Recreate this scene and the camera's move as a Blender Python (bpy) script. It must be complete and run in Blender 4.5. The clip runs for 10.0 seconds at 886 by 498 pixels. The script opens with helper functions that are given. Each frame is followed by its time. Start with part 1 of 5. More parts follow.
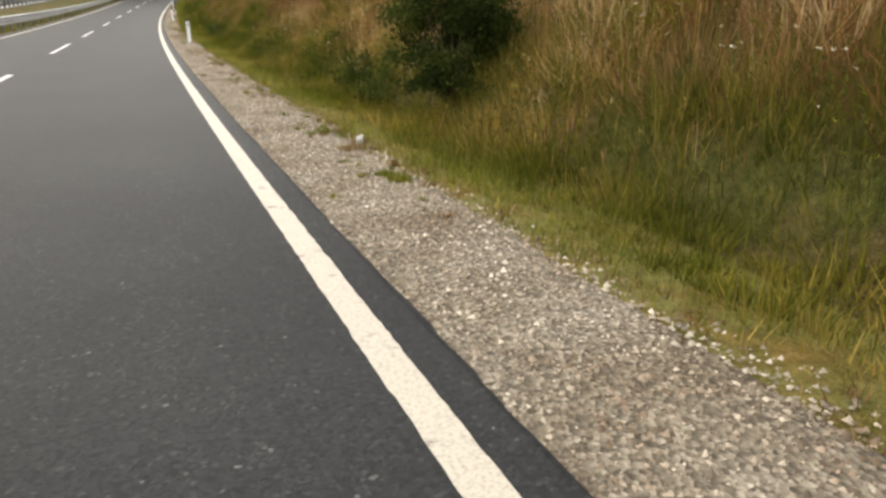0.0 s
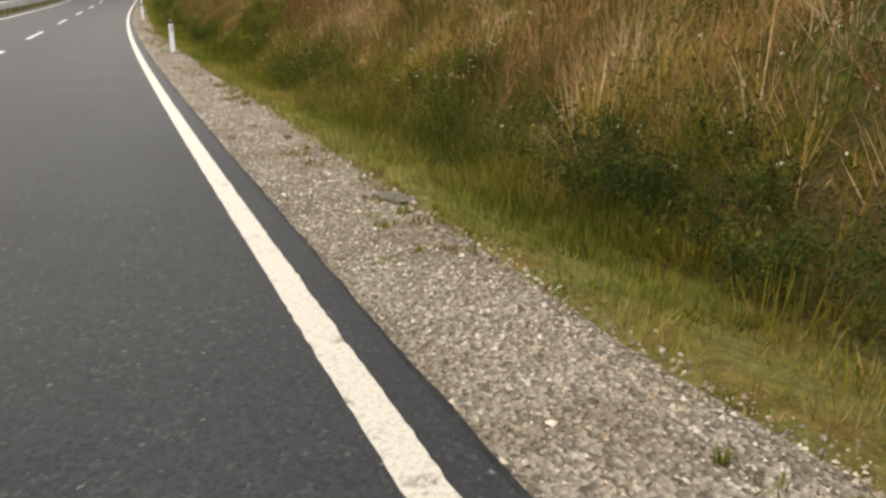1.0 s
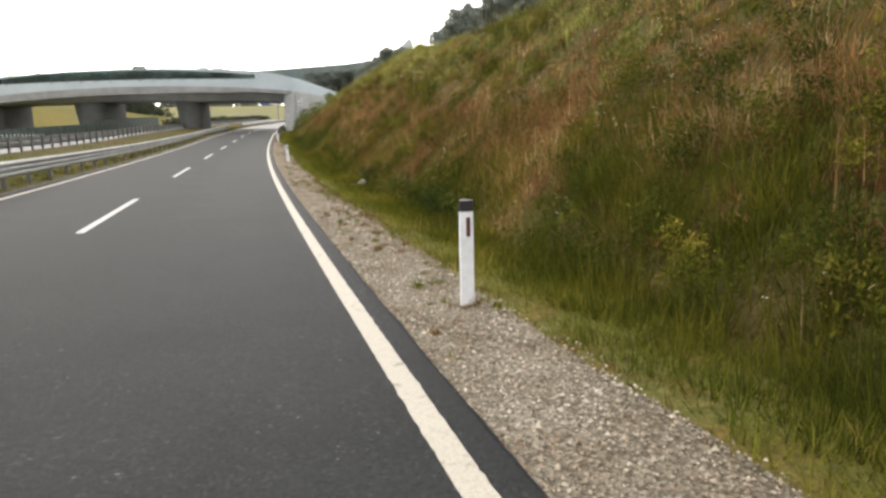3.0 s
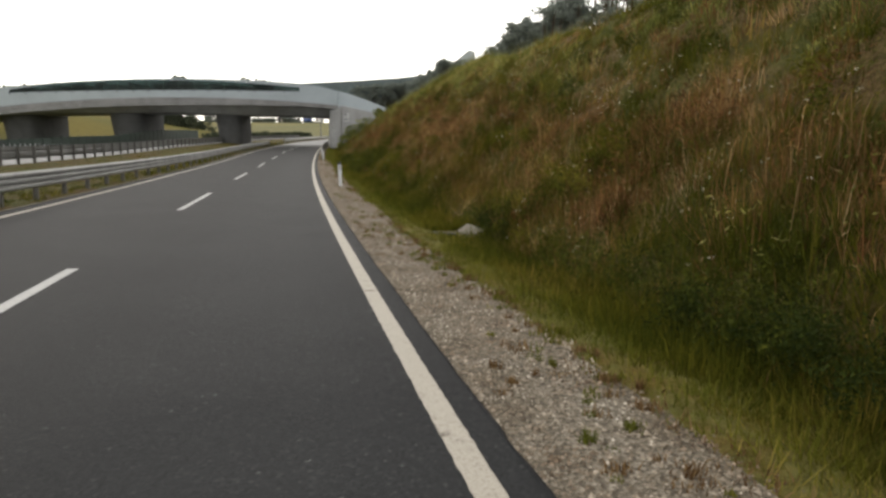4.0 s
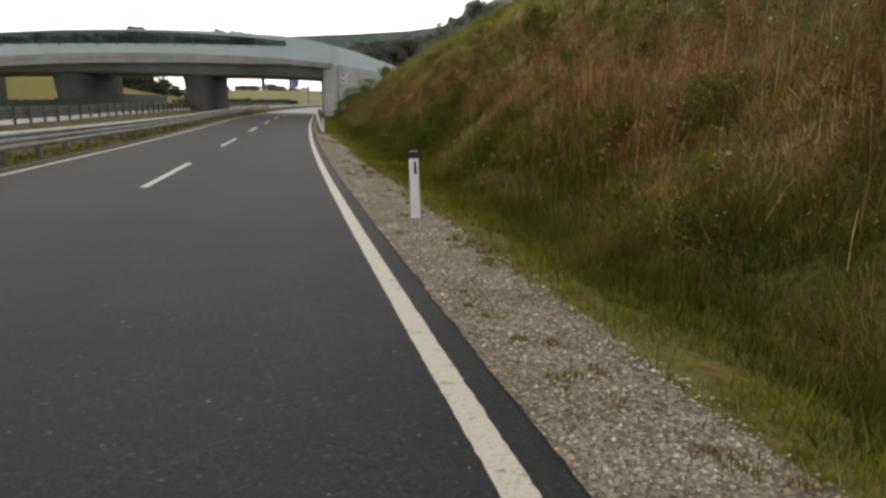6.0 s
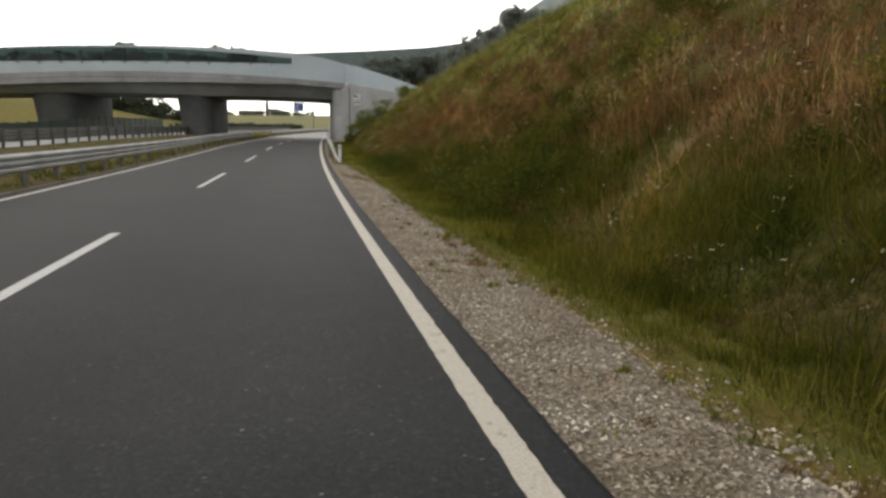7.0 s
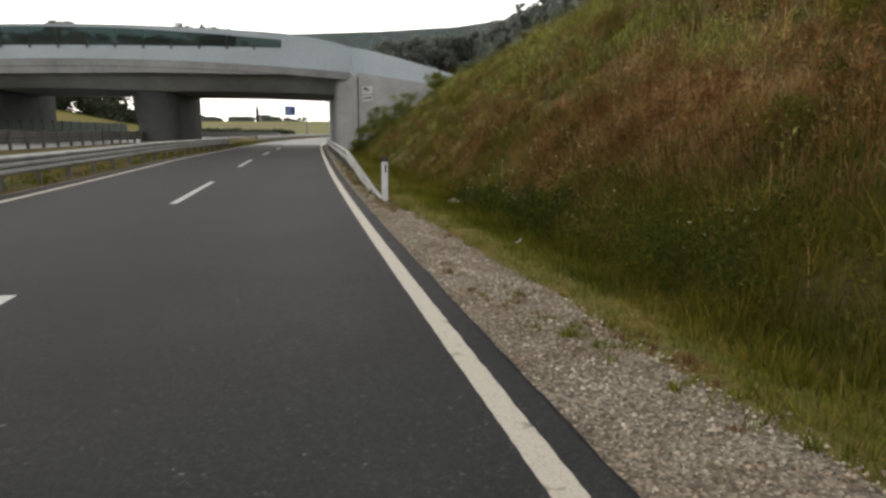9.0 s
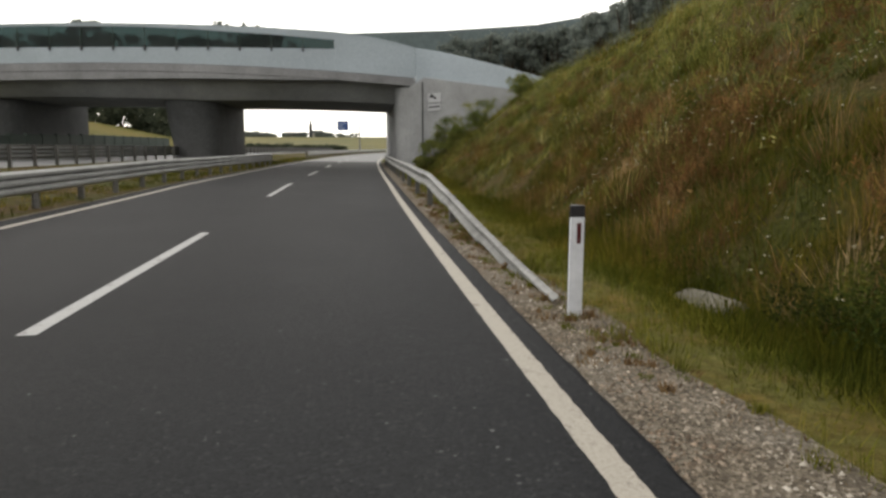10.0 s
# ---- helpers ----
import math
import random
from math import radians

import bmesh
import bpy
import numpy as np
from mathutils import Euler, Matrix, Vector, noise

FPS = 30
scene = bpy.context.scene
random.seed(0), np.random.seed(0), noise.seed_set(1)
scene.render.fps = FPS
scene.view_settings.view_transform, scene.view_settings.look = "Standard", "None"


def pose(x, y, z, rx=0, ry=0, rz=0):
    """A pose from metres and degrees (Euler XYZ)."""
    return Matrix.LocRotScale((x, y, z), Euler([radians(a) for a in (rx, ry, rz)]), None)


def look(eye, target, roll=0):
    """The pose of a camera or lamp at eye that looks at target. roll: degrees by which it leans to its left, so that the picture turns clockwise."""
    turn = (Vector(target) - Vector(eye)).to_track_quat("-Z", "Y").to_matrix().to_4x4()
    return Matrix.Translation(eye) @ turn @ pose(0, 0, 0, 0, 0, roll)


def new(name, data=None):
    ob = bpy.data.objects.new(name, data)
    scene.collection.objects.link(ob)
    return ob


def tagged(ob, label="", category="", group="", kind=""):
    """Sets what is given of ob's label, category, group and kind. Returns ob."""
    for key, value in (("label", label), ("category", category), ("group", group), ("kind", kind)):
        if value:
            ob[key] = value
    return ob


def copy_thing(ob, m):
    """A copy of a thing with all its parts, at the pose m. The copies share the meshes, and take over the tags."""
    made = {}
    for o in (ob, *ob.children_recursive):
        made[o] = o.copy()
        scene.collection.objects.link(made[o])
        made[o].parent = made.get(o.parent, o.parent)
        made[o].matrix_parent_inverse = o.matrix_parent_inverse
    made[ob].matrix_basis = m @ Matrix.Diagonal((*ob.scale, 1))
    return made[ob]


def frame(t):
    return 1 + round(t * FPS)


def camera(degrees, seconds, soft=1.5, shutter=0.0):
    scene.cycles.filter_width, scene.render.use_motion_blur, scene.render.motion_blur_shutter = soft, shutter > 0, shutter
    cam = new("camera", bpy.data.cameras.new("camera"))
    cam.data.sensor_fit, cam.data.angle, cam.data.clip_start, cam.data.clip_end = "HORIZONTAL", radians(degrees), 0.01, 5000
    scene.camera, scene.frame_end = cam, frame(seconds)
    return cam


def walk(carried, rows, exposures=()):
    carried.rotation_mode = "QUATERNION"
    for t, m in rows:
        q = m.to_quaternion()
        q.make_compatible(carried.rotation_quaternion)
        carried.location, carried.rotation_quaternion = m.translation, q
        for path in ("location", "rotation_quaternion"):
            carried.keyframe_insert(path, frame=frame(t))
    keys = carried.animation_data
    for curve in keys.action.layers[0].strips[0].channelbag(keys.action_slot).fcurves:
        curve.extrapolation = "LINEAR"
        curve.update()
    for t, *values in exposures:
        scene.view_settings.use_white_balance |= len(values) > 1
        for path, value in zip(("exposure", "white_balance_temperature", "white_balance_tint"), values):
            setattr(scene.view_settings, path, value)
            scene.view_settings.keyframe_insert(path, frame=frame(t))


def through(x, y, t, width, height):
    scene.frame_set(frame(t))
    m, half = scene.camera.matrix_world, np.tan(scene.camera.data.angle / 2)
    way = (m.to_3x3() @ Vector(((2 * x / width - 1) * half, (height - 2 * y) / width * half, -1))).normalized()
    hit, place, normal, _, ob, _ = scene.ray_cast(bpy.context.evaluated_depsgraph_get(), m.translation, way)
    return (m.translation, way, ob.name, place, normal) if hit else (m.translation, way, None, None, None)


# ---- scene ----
cam = camera(62.38, 10.0, soft=2.8)
PATH = [
    (0, (2.642, -13.259, 2.107), (3.299, -11.491, 1.442), -0.30),
    (0.5, (2.532, -8.841, 2.001), (3.171, -7.087, 1.285), -1.74),
    (1, (2.449, -4.432, 1.948), (3.192, -2.695, 1.293), 1.25),
    (1.5, (2.304, 0.0, 1.929), (3.016, 1.797, 1.413), 0.79),
    (2, (2.137, 4.545, 1.887), (2.688, 6.445, 1.591), -1.01),
    (2.5, (2.061, 9.097, 1.799), (2.546, 11.014, 1.501), -0.06),
    (2.7, (2.0, 10.949, 1.788), (2.516, 12.851, 1.447), -1.28),
    (3.8, (1.96, 21.23, 1.637), (2.367, 23.165, 1.334), -0.29),
    (4, (1.927, 23.116, 1.634), (2.329, 25.054, 1.35), 0.03),
    (4.5, (1.912, 27.929, 1.547), (2.282, 29.868, 1.227), -0.57),
    (5, (1.881, 32.738, 1.46), (2.339, 34.648, 1.082), 1.25),
    (5.5, (1.83, 37.442, 1.43), (2.228, 39.366, 1.055), -0.92),
    (5.7, (1.904, 39.424, 1.451), (2.32, 41.345, 1.079), -0.15),
    (6.8, (1.966, 50.325, 1.415), (2.426, 52.246, 1.099), -0.13),
    (7, (1.942, 52.26, 1.446), (2.372, 54.191, 1.147), 0.19),
    (7.5, (2.026, 57.087, 1.461), (2.425, 59.028, 1.187), 0.62),
    (8, (2.134, 61.919, 1.432), (2.539, 63.861, 1.171), -0.14),
    (8.5, (2.262, 66.713, 1.466), (2.74, 68.635, 1.189), 1.82),
    (9, (2.355, 71.518, 1.528), (2.805, 73.446, 1.242), -0.31),
    (9.5, (2.51, 76.393, 1.551), (2.945, 78.324, 1.265), -0.08),
    (10, (2.599, 81.165, 1.631), (2.918, 83.124, 1.388), -0.17),
]
walk(cam, [(t, look(eye, target, roll)) for t, eye, target, roll in PATH],
     [(0.0, 1.1, 7450, 10), (0.5, 1.0, 7450, 10), (1.0, 1.05, 7400, 10), (2.0, 1.17, 7150, 10), (2.7, 1.13, 7200, 10), (3.8, 0.22, 7250, 10), (4.5, 0.1, 7250, 10), (10.0, 0.1, 7200, 10)])

# ---- light ----
w = bpy.data.worlds.new("overcast_sky")
scene.world = w
w.use_nodes = True
nt = w.node_tree
sky = nt.nodes.new("ShaderNodeTexSky")
sky.sky_type, sky.sun_disc = "NISHITA", False
sky.sun_elevation, sky.sun_rotation = radians(48), radians(-35)
sky.dust_density, sky.air_density, sky.ozone_density = 1.0, 1.0, 1.0
grey = nt.nodes.new("ShaderNodeHueSaturation")
grey.inputs["Saturation"].default_value = 0.12
nt.links.new(sky.outputs["Color"], grey.inputs["Color"])
nt.links.new(grey.outputs["Color"], nt.nodes["Background"].inputs["Color"])
nt.nodes["Background"].inputs["Strength"].default_value = 0.26
sun = new("sun", bpy.data.lights.new("sun", "SUN"))
sun.data.energy, sun.data.angle, sun.data.color = 0.5, radians(30), (1.0, 0.96, 0.9)
sun.matrix_world = look((-20, -30, 60), (0, 10, 0))

# ---- the lie of the land ----
LANE = 3.478          # edge line to lane line
LEFT_LINE = -6.78     # edge line to the inner line
PERIOD, DASH = 14.58, 6.45


def edge_x(Y):
    """Where the lane side of the right edge line lies."""
    Y = np.asarray(Y, float)
    y = np.clip(Y, -60, 135) - 47.5
    x = 2.7622 + 0.0126624 * y + 0.00040014 * y**2 + 7.8e-8 * y**3 - 7.8435e-9 * y**4
    far = np.clip(Y - 135, 0, 200)
    near = np.clip(-60 - Y, 0, None)
    return x + 0.0665 * far + 0.0004 * far**2 + 0.2265 * np.clip(Y - 335, 0, None) + 0.05 * near


def road_z(Y):
    Y = np.asarray(Y, float)
    y = np.clip(Y, -40, 106.4) - 47.5
    z = 0.0002089 * y**2 + 0.01477 * np.clip(Y - 106.4, 0, 300)
    return z + 0.044 * np.clip(Y - 406.4, 0, 420) + 0.03 * np.clip(-40 - Y, 0, 200)


CROSS = -0.0155


def smooth(a, b, v):
    t = np.clip((np.asarray(v, float) - a) / (b - a), 0, 1)
    return t * t * (3 - 2 * t)


def first_rise(Y):
    """Height over the road at which the steep face of the embankment ends."""
    return np.interp(Y, (-40, 66, 80, 95, 105, 114, 150, 152, 190), (6.0, 6.0, 6.3, 6.6, 5.6, 4.8, 4.8, 4.8, 0.5))


def second_rise(Y):
    """Height of its top."""
    return np.interp(Y, (-40, 66, 80, 90, 97, 104, 112, 120, 150, 190), (6.3, 6.3, 8.0, 9.4, 9.5, 8.0, 6.2, 5.3, 5.3, 0.6))


def waves(x, y, seed=0):
    """A cheap rolling unevenness between about -1 and 1."""
    return (np.sin(0.71 * x + 1.3 * seed) * np.cos(0.53 * y - seed) + 0.6 * np.sin(1.9 * x - 0.8 * y + 2.1 * seed)
            + 0.4 * np.sin(3.7 * y + 2.3 * x + seed)) / 2.0


def lumps(x, y, seed=0):
    """Irregular rolling noise between -1 and 1, one lump to a unit."""
    x, y = np.broadcast_arrays(np.asarray(x, float), np.asarray(y, float))
    i, j = np.floor(x), np.floor(y)
    fx, fy = x - i, y - j
    fx, fy = fx * fx * (3 - 2 * fx), fy * fy * (3 - 2 * fy)
    def corner(a, b):
        v = np.sin(a * 127.1 + b * 311.7 + seed * 74.7) * 43758.5453
        return v - np.floor(v)
    low = corner(i, j) * (1 - fx) + corner(i + 1, j) * fx
    high = corner(i, j + 1) * (1 - fx) + corner(i + 1, j + 1) * fx
    return 2 * (low * (1 - fy) + high * fy) - 1


def gravel_end(Y):
    """Where the gravel gives way to grass."""
    return np.interp(Y, (-12, 0, 20, 30, 35, 37, 39.5, 48, 57, 66, 75, 80, 86, 92, 130), (1.62, 1.52, 1.47, 1.5, 1.42, 1.28, 1.5, 1.48, 1.6, 1.46, 1.52, 1.32, 1.08, 0.95, 0.9)) + 0.05 * lumps(np.asarray(Y, float) * 0.55, 0.5, 3) + 0.07 * lumps(np.asarray(Y, float) * 1.9, 0.5, 4)


TOE, STEEP = 2.75, 0.83


def land(u, Y):
    """Height of the ground at u metres to the right of the edge line."""
    u, Y = np.broadcast_arrays(np.asarray(u, float), np.asarray(Y, float))
    base = road_z(Y) + CROSS * np.clip(u, -9, 1.5)
    rel = np.where((u > -7.25) & (u < 0.34), -0.06, 0.0)
    rel = rel - 0.062 * smooth(0.3, 0.36, u) + 0.012 * smooth(1.15, 1.6, u) - 0.15 * smooth(1.6, 2.5, u)
    low, high = first_rise(Y), second_rise(Y)
    rise = np.clip((u - TOE) * STEEP, 0, low) + np.clip((u - TOE - low / STEEP) * 0.55, 0, high - low)
    behind = edge_x(Y) + u - (15.9 - (Y - 121.4) * 0.6335)
    rise = np.maximum(rise, 5.4 * smooth(0.0, 0.6, behind) * smooth(121.0, 121.6, Y) * (1 - smooth(150, 152, Y)))
    soft = smooth(TOE - 0.2, TOE + 1.0, u)
    rel = rel + rise * soft + waves(u, Y, 2) * 0.10 * smooth(2.5, 5, u) * (1 - smooth(40, 80, u))
    rel = rel + waves(u * 2.1, Y * 2.3, 5) * 0.018 * smooth(0.5, 0.8, u)
    rel = rel + (0.13 * lumps(u * 0.55, Y * 0.4, 1) + 0.09 * lumps(u * 1.2, Y * 0.9, 2)) * smooth(3.0, 4.2, u) * (1 - smooth(30, 50, u))
    top = smooth(30, 90, u)
    rel = rel * (1 - top) + (8.0 * (1 - smooth(200, 300, Y))) * top
    rel = rel + 0.42 * (1 - smooth(-14.0, -8.5, u)) - 0.08 * smooth(-24.5, -24.3, u) * (1 - smooth(-14.8, -14.6, u))
    west = edge_x(Y) + u - 6.45 - 0.0665 * np.clip(Y - 135, 0, 200) + 0.00017 * np.clip(Y - 135, 0, 200) ** 2
    bank = np.clip((-west - 26) * 0.20, 0, 8) * smooth(150, 190, Y) * (1 - smooth(275, 400, Y))
    far_left = np.clip((-u - 60) * 0.03, 0, 12) * (1 - smooth(150, 185, Y))
    return base + rel + bank + far_left


def place(u, Y, dz=0.0):
    return Vector((float(edge_x(Y)) + u, Y, float(road_z(Y)) + CROSS * max(min(u, 1.5), -9) + dz))


def on_land(u, Y, dz=0.0):
    return Vector((float(edge_x(Y)) + u, Y, float(land(u, Y)) + dz))


# ---- materials ----
def material(name, rough=0.8, metal=0.0, spec=0.5):
    m = bpy.data.materials.new(name)
    m.use_nodes = True
    b = m.node_tree.nodes["Principled BSDF"]
    b.inputs["Roughness"].default_value, b.inputs["Metallic"].default_value = rough, metal
    b.inputs["Specular IOR Level"].default_value = spec
    return m


def nodes_of(m):
    t = m.node_tree
    return t, t.nodes["Principled BSDF"]


def coords(t):
    return t.nodes.new("ShaderNodeNewGeometry").outputs["Position"]


def noise_tex(t, scale, detail=4.0, rough=0.6, vec=None):
    n = t.nodes.new("ShaderNodeTexNoise")
    n.inputs["Scale"].default_value, n.inputs["Detail"].default_value, n.inputs["Roughness"].default_value = scale, detail, rough
    t.links.new(vec or coords(t), n.inputs["Vector"])
    return n.outputs["Fac"]


def ramp(t, fac, stops):
    r = t.nodes.new("ShaderNodeValToRGB")
    r.color_ramp.elements[0].position, r.color_ramp.elements[0].color = stops[0][0], (*stops[0][1], 1)
    r.color_ramp.elements[1].position, r.color_ramp.elements[1].color = stops[-1][0], (*stops[-1][1], 1)
    for p, c in stops[1:-1]:
        e = r.color_ramp.elements.new(p)
        e.color = (*c, 1)
    t.links.new(fac, r.inputs["Fac"])
    return r.outputs["Color"]


def mix(t, fac, a, b, how="MIX"):
    n = t.nodes.new("ShaderNodeMix")
    n.data_type, n.blend_type = "RGBA", how
    for socket, v in (("Factor", fac), ("A", a), ("B", b)):
        s = next(i for i in n.inputs if i.name == socket and (i.type == "RGBA" or socket == "Factor" and i.type == "VALUE"))
        if isinstance(v, (int, float)):
            s.default_value = v
        elif isinstance(v, tuple):
            s.default_value = (*v, 1)
        else:
            t.links.new(v, s)
    return next(o for o in n.outputs if o.type == "RGBA")


def bump(t, b, fac, strength, distance=0.01):
    n = t.nodes.new("ShaderNodeBump")
    n.inputs["Strength"].default_value, n.inputs["Distance"].default_value = strength, distance
    t.links.new(fac, n.inputs["Height"])
    t.links.new(n.outputs["Normal"], b.inputs["Normal"])


def grainy(name, dark, light, scale, rough=0.8, relief=0.3, distance=0.01, big=0.6, metal=0.0, spec=0.4, stain=0.35):
    """A surface with grain and large uneven stains."""
    m = material(name, rough, metal, spec)
    t, b = nodes_of(m)
    fine = noise_tex(t, scale, 5, 0.7)
    large = noise_tex(t, big, 3, 0.6)
    col = ramp(t, fine, [(0.3, dark), (0.7, light)])
    shade = ramp(t, large, [(0.3, (1 - stain,) * 3), (0.7, (1.0,) * 3)])
    t.links.new(mix(t, 1.0, col, shade, "MULTIPLY"), b.inputs["Base Color"])
    bump(t, b, fine, relief, distance)
    return m


def island_colours(name, stops, rough=0.75, spec=0.2, through=0.25, patch=None, patch_scale=0.35, tuft=False):
    """Leaves, blades and stones: each its own shade; with tuft, each plant its own colour and its blades close to it."""
    m = material(name, rough, 0.0, spec)
    t, b = nodes_of(m)
    g = t.nodes.new("ShaderNodeNewGeometry")
    if tuft:
        own = t.nodes.new("ShaderNodeAttribute")
        own.attribute_name = "tuft"
        col = ramp(t, own.outputs["Fac"], stops)
        col = mix(t, 1.0, col, ramp(t, g.outputs["Random Per Island"], [(0.0, (0.62, 0.64, 0.62)), (0.8, (1.12, 1.1, 1.05)), (1.0, (1.6, 1.5, 1.4))]), "MULTIPLY")
    else:
        col = ramp(t, g.outputs["Random Per Island"], stops)
    if patch:
        n = noise_tex(t, patch_scale, 3, 0.6, g.outputs["Position"])
        col = mix(t, 1.0, col, ramp(t, n, patch), "MULTIPLY")
    t.links.new(col, b.inputs["Base Color"])
    if through:
        tr = t.nodes.new("ShaderNodeBsdfTranslucent")
        t.links.new(col, tr.inputs["Color"])
        add = t.nodes.new("ShaderNodeMixShader")
        add.inputs["Fac"].default_value = through
        t.links.new(b.outputs["BSDF"], add.inputs[1])
        t.links.new(tr.outputs["BSDF"], add.inputs[2])
        t.links.new(add.outputs["Shader"], t.nodes["Material Output"].inputs["Surface"])
    return m


def asphalt_material():
    m = material("asphalt", 0.58, 0.0, 0.036)
    t, b = nodes_of(m)
    pos = coords(t)
    fine = noise_tex(t, 140, 3, 0.7, pos)
    vor = t.nodes.new("ShaderNodeTexVoronoi")
    vor.inputs["Scale"].default_value = 55
    t.links.new(pos, vor.inputs["Vector"])
    chip = ramp(t, vor.outputs["Color"], [(0.0, (0.0190, 0.0201, 0.0218)), (0.80, (0.0310, 0.0327, 0.0352)), (0.94, (0.050, 0.052, 0.054)), (1.0, (0.155, 0.16, 0.162))])
    tone = ramp(t, noise_tex(t, 0.45, 4, 0.6, pos), [(0.3, (0.82, 0.82, 0.83)), (0.7, (1.12, 1.12, 1.1))])
    grit = ramp(t, fine, [(0.35, (0.75, 0.75, 0.76)), (0.65, (1.2, 1.2, 1.2))])
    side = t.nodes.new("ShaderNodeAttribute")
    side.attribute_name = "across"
    # Tone across the road: darkest left of the middle, lightest near the edge line.
    across_tone = ramp(t, side.outputs["Fac"], [(0.0, (0.85, 0.85, 0.85)), (0.25, (0.75, 0.75, 0.75)), (0.50, (0.75, 0.75, 0.75)), (0.64, (0.83, 0.83, 0.83)), (0.75, (1.0, 1.0, 1.0)), (0.86, (1.13, 1.13, 1.12)), (1.0, (1.0, 1.0, 1.0))])
    tone = mix(t, 1.0, tone, across_tone, "MULTIPLY")
    t.links.new(mix(t, 1.0, mix(t, 1.0, chip, tone, "MULTIPLY"), grit, "MULTIPLY"), b.inputs["Base Color"])
    bump(t, b, fine, 0.5, 0.006)
    return m


def thatch(t, pos):
    """Two grains of matted stems and litter, as one value."""
    fine = noise_tex(t, 55, 6, 0.8, pos)
    coarse = noise_tex(t, 9, 5, 0.7, pos)
    add = t.nodes.new("ShaderNodeMath")
    add.operation = "ADD"
    t.links.new(fine, add.inputs[0])
    t.links.new(coarse, add.inputs[1])
    half = t.nodes.new("ShaderNodeMath")
    half.operation = "MULTIPLY"
    half.inputs[1].default_value = 0.5
    t.links.new(add.outputs[0], half.inputs[0])
    return half.outputs[0]


def ground_material():
    """Matted stems, dry grass and green growth in patches."""
    m = material("soil_and_turf", 0.95, 0.0, 0.1)
    t, b = nodes_of(m)
    pos = coords(t)
    mat = thatch(t, pos)
    mid = noise_tex(t, 0.5, 4, 0.65, pos)
    green = ramp(t, mat, [(0.36, (0.020, 0.025, 0.006)), (0.5, (0.060, 0.066, 0.016)), (0.64, (0.135, 0.130, 0.035))])
    dry = ramp(t, mat, [(0.36, (0.032, 0.021, 0.009)), (0.5, (0.088, 0.060, 0.025)), (0.64, (0.19, 0.135, 0.062))])
    t.links.new(mix(t, ramp(t, mid, [(0.42, (0, 0, 0)), (0.60, (1, 1, 1))]), green, dry), b.inputs["Base Color"])
    bump(t, b, mat, 1.0, 0.06)
    return m


def verge_material():
    """A mat of short grass with straw and some soil."""
    m = material("verge_mat", 0.95, 0.0, 0.1)
    t, b = nodes_of(m)
    pos = coords(t)
    mat = thatch(t, pos)
    col = ramp(t, mat, [(0.36, (0.052, 0.048, 0.016)), (0.48, (0.110, 0.108, 0.030)), (0.60, (0.185, 0.170, 0.058))])
    straw = ramp(t, noise_tex(t, 2.2, 4, 0.6, pos), [(0.42, (1, 1, 1)), (0.66, (1.15, 0.86, 0.8))])
    t.links.new(mix(t, 1.0, col, straw, "MULTIPLY"), b.inputs["Base Color"])
    bump(t, b, mat, 1.0, 0.03)
    return m


def field_material(name, pale, green):
    m = material(name, 0.95, 0.0, 0.1)
    t, b = nodes_of(m)
    pos = coords(t)
    fine = noise_tex(t, 1.2, 6, 0.7, pos)
    big = noise_tex(t, 0.02, 3, 0.6, pos)
    a = ramp(t, fine, [(0.3, pale), (0.7, tuple(1.6 * v for v in pale))])
    c = ramp(t, fine, [(0.3, green), (0.7, tuple(1.6 * v for v in green))])
    t.links.new(mix(t, ramp(t, big, [(0.45, (0, 0, 0)), (0.55, (1, 1, 1))]), a, c), b.inputs["Base Color"])
    bump(t, b, fine, 0.6, 0.1)
    return m


def paint_material(name="road_paint", dark=(0.20, 0.184, 0.152), light=(0.40, 0.374, 0.325)):
    m = material(name, 0.6, 0.0, 0.4)
    t, b = nodes_of(m)
    pos = coords(t)
    fine = noise_tex(t, 60, 5, 0.75, pos)
    wear = noise_tex(t, 7, 5, 0.7, pos)
    col = ramp(t, fine, [(0.28, dark), (0.52, light)])
    spots = ramp(t, wear, [(0.30, (0.35, 0.33, 0.30)), (0.41, (1, 1, 1))])
    t.links.new(mix(t, 1.0, col, spots, "MULTIPLY"), b.inputs["Base Color"])
    bump(t, b, fine, 0.4, 0.004)
    return m


def pane_material():
    """Dark teal glass through which the growth behind it shows."""
    m = material("tinted_glass", 0.25, 0.0, 0.5)
    t, b = nodes_of(m)
    b.inputs["Base Color"].default_value = (0.03, 0.052, 0.05, 1)
    clear = t.nodes.new("ShaderNodeBsdfTransparent")
    clear.inputs["Color"].default_value = (0.15, 0.205, 0.205, 1)
    both = t.nodes.new("ShaderNodeMixShader")
    t.links.new(ramp(t, noise_tex(t, 0.5, 3, 0.6), [(0.3, (0.60, 0.60, 0.60)), (0.7, (0.85, 0.85, 0.85))]), both.inputs["Fac"])
    t.links.new(b.outputs["BSDF"], both.inputs[1])
    t.links.new(clear.outputs["BSDF"], both.inputs[2])
    t.links.new(both.outputs["Shader"], t.nodes["Material Output"].inputs["Surface"])
    return m


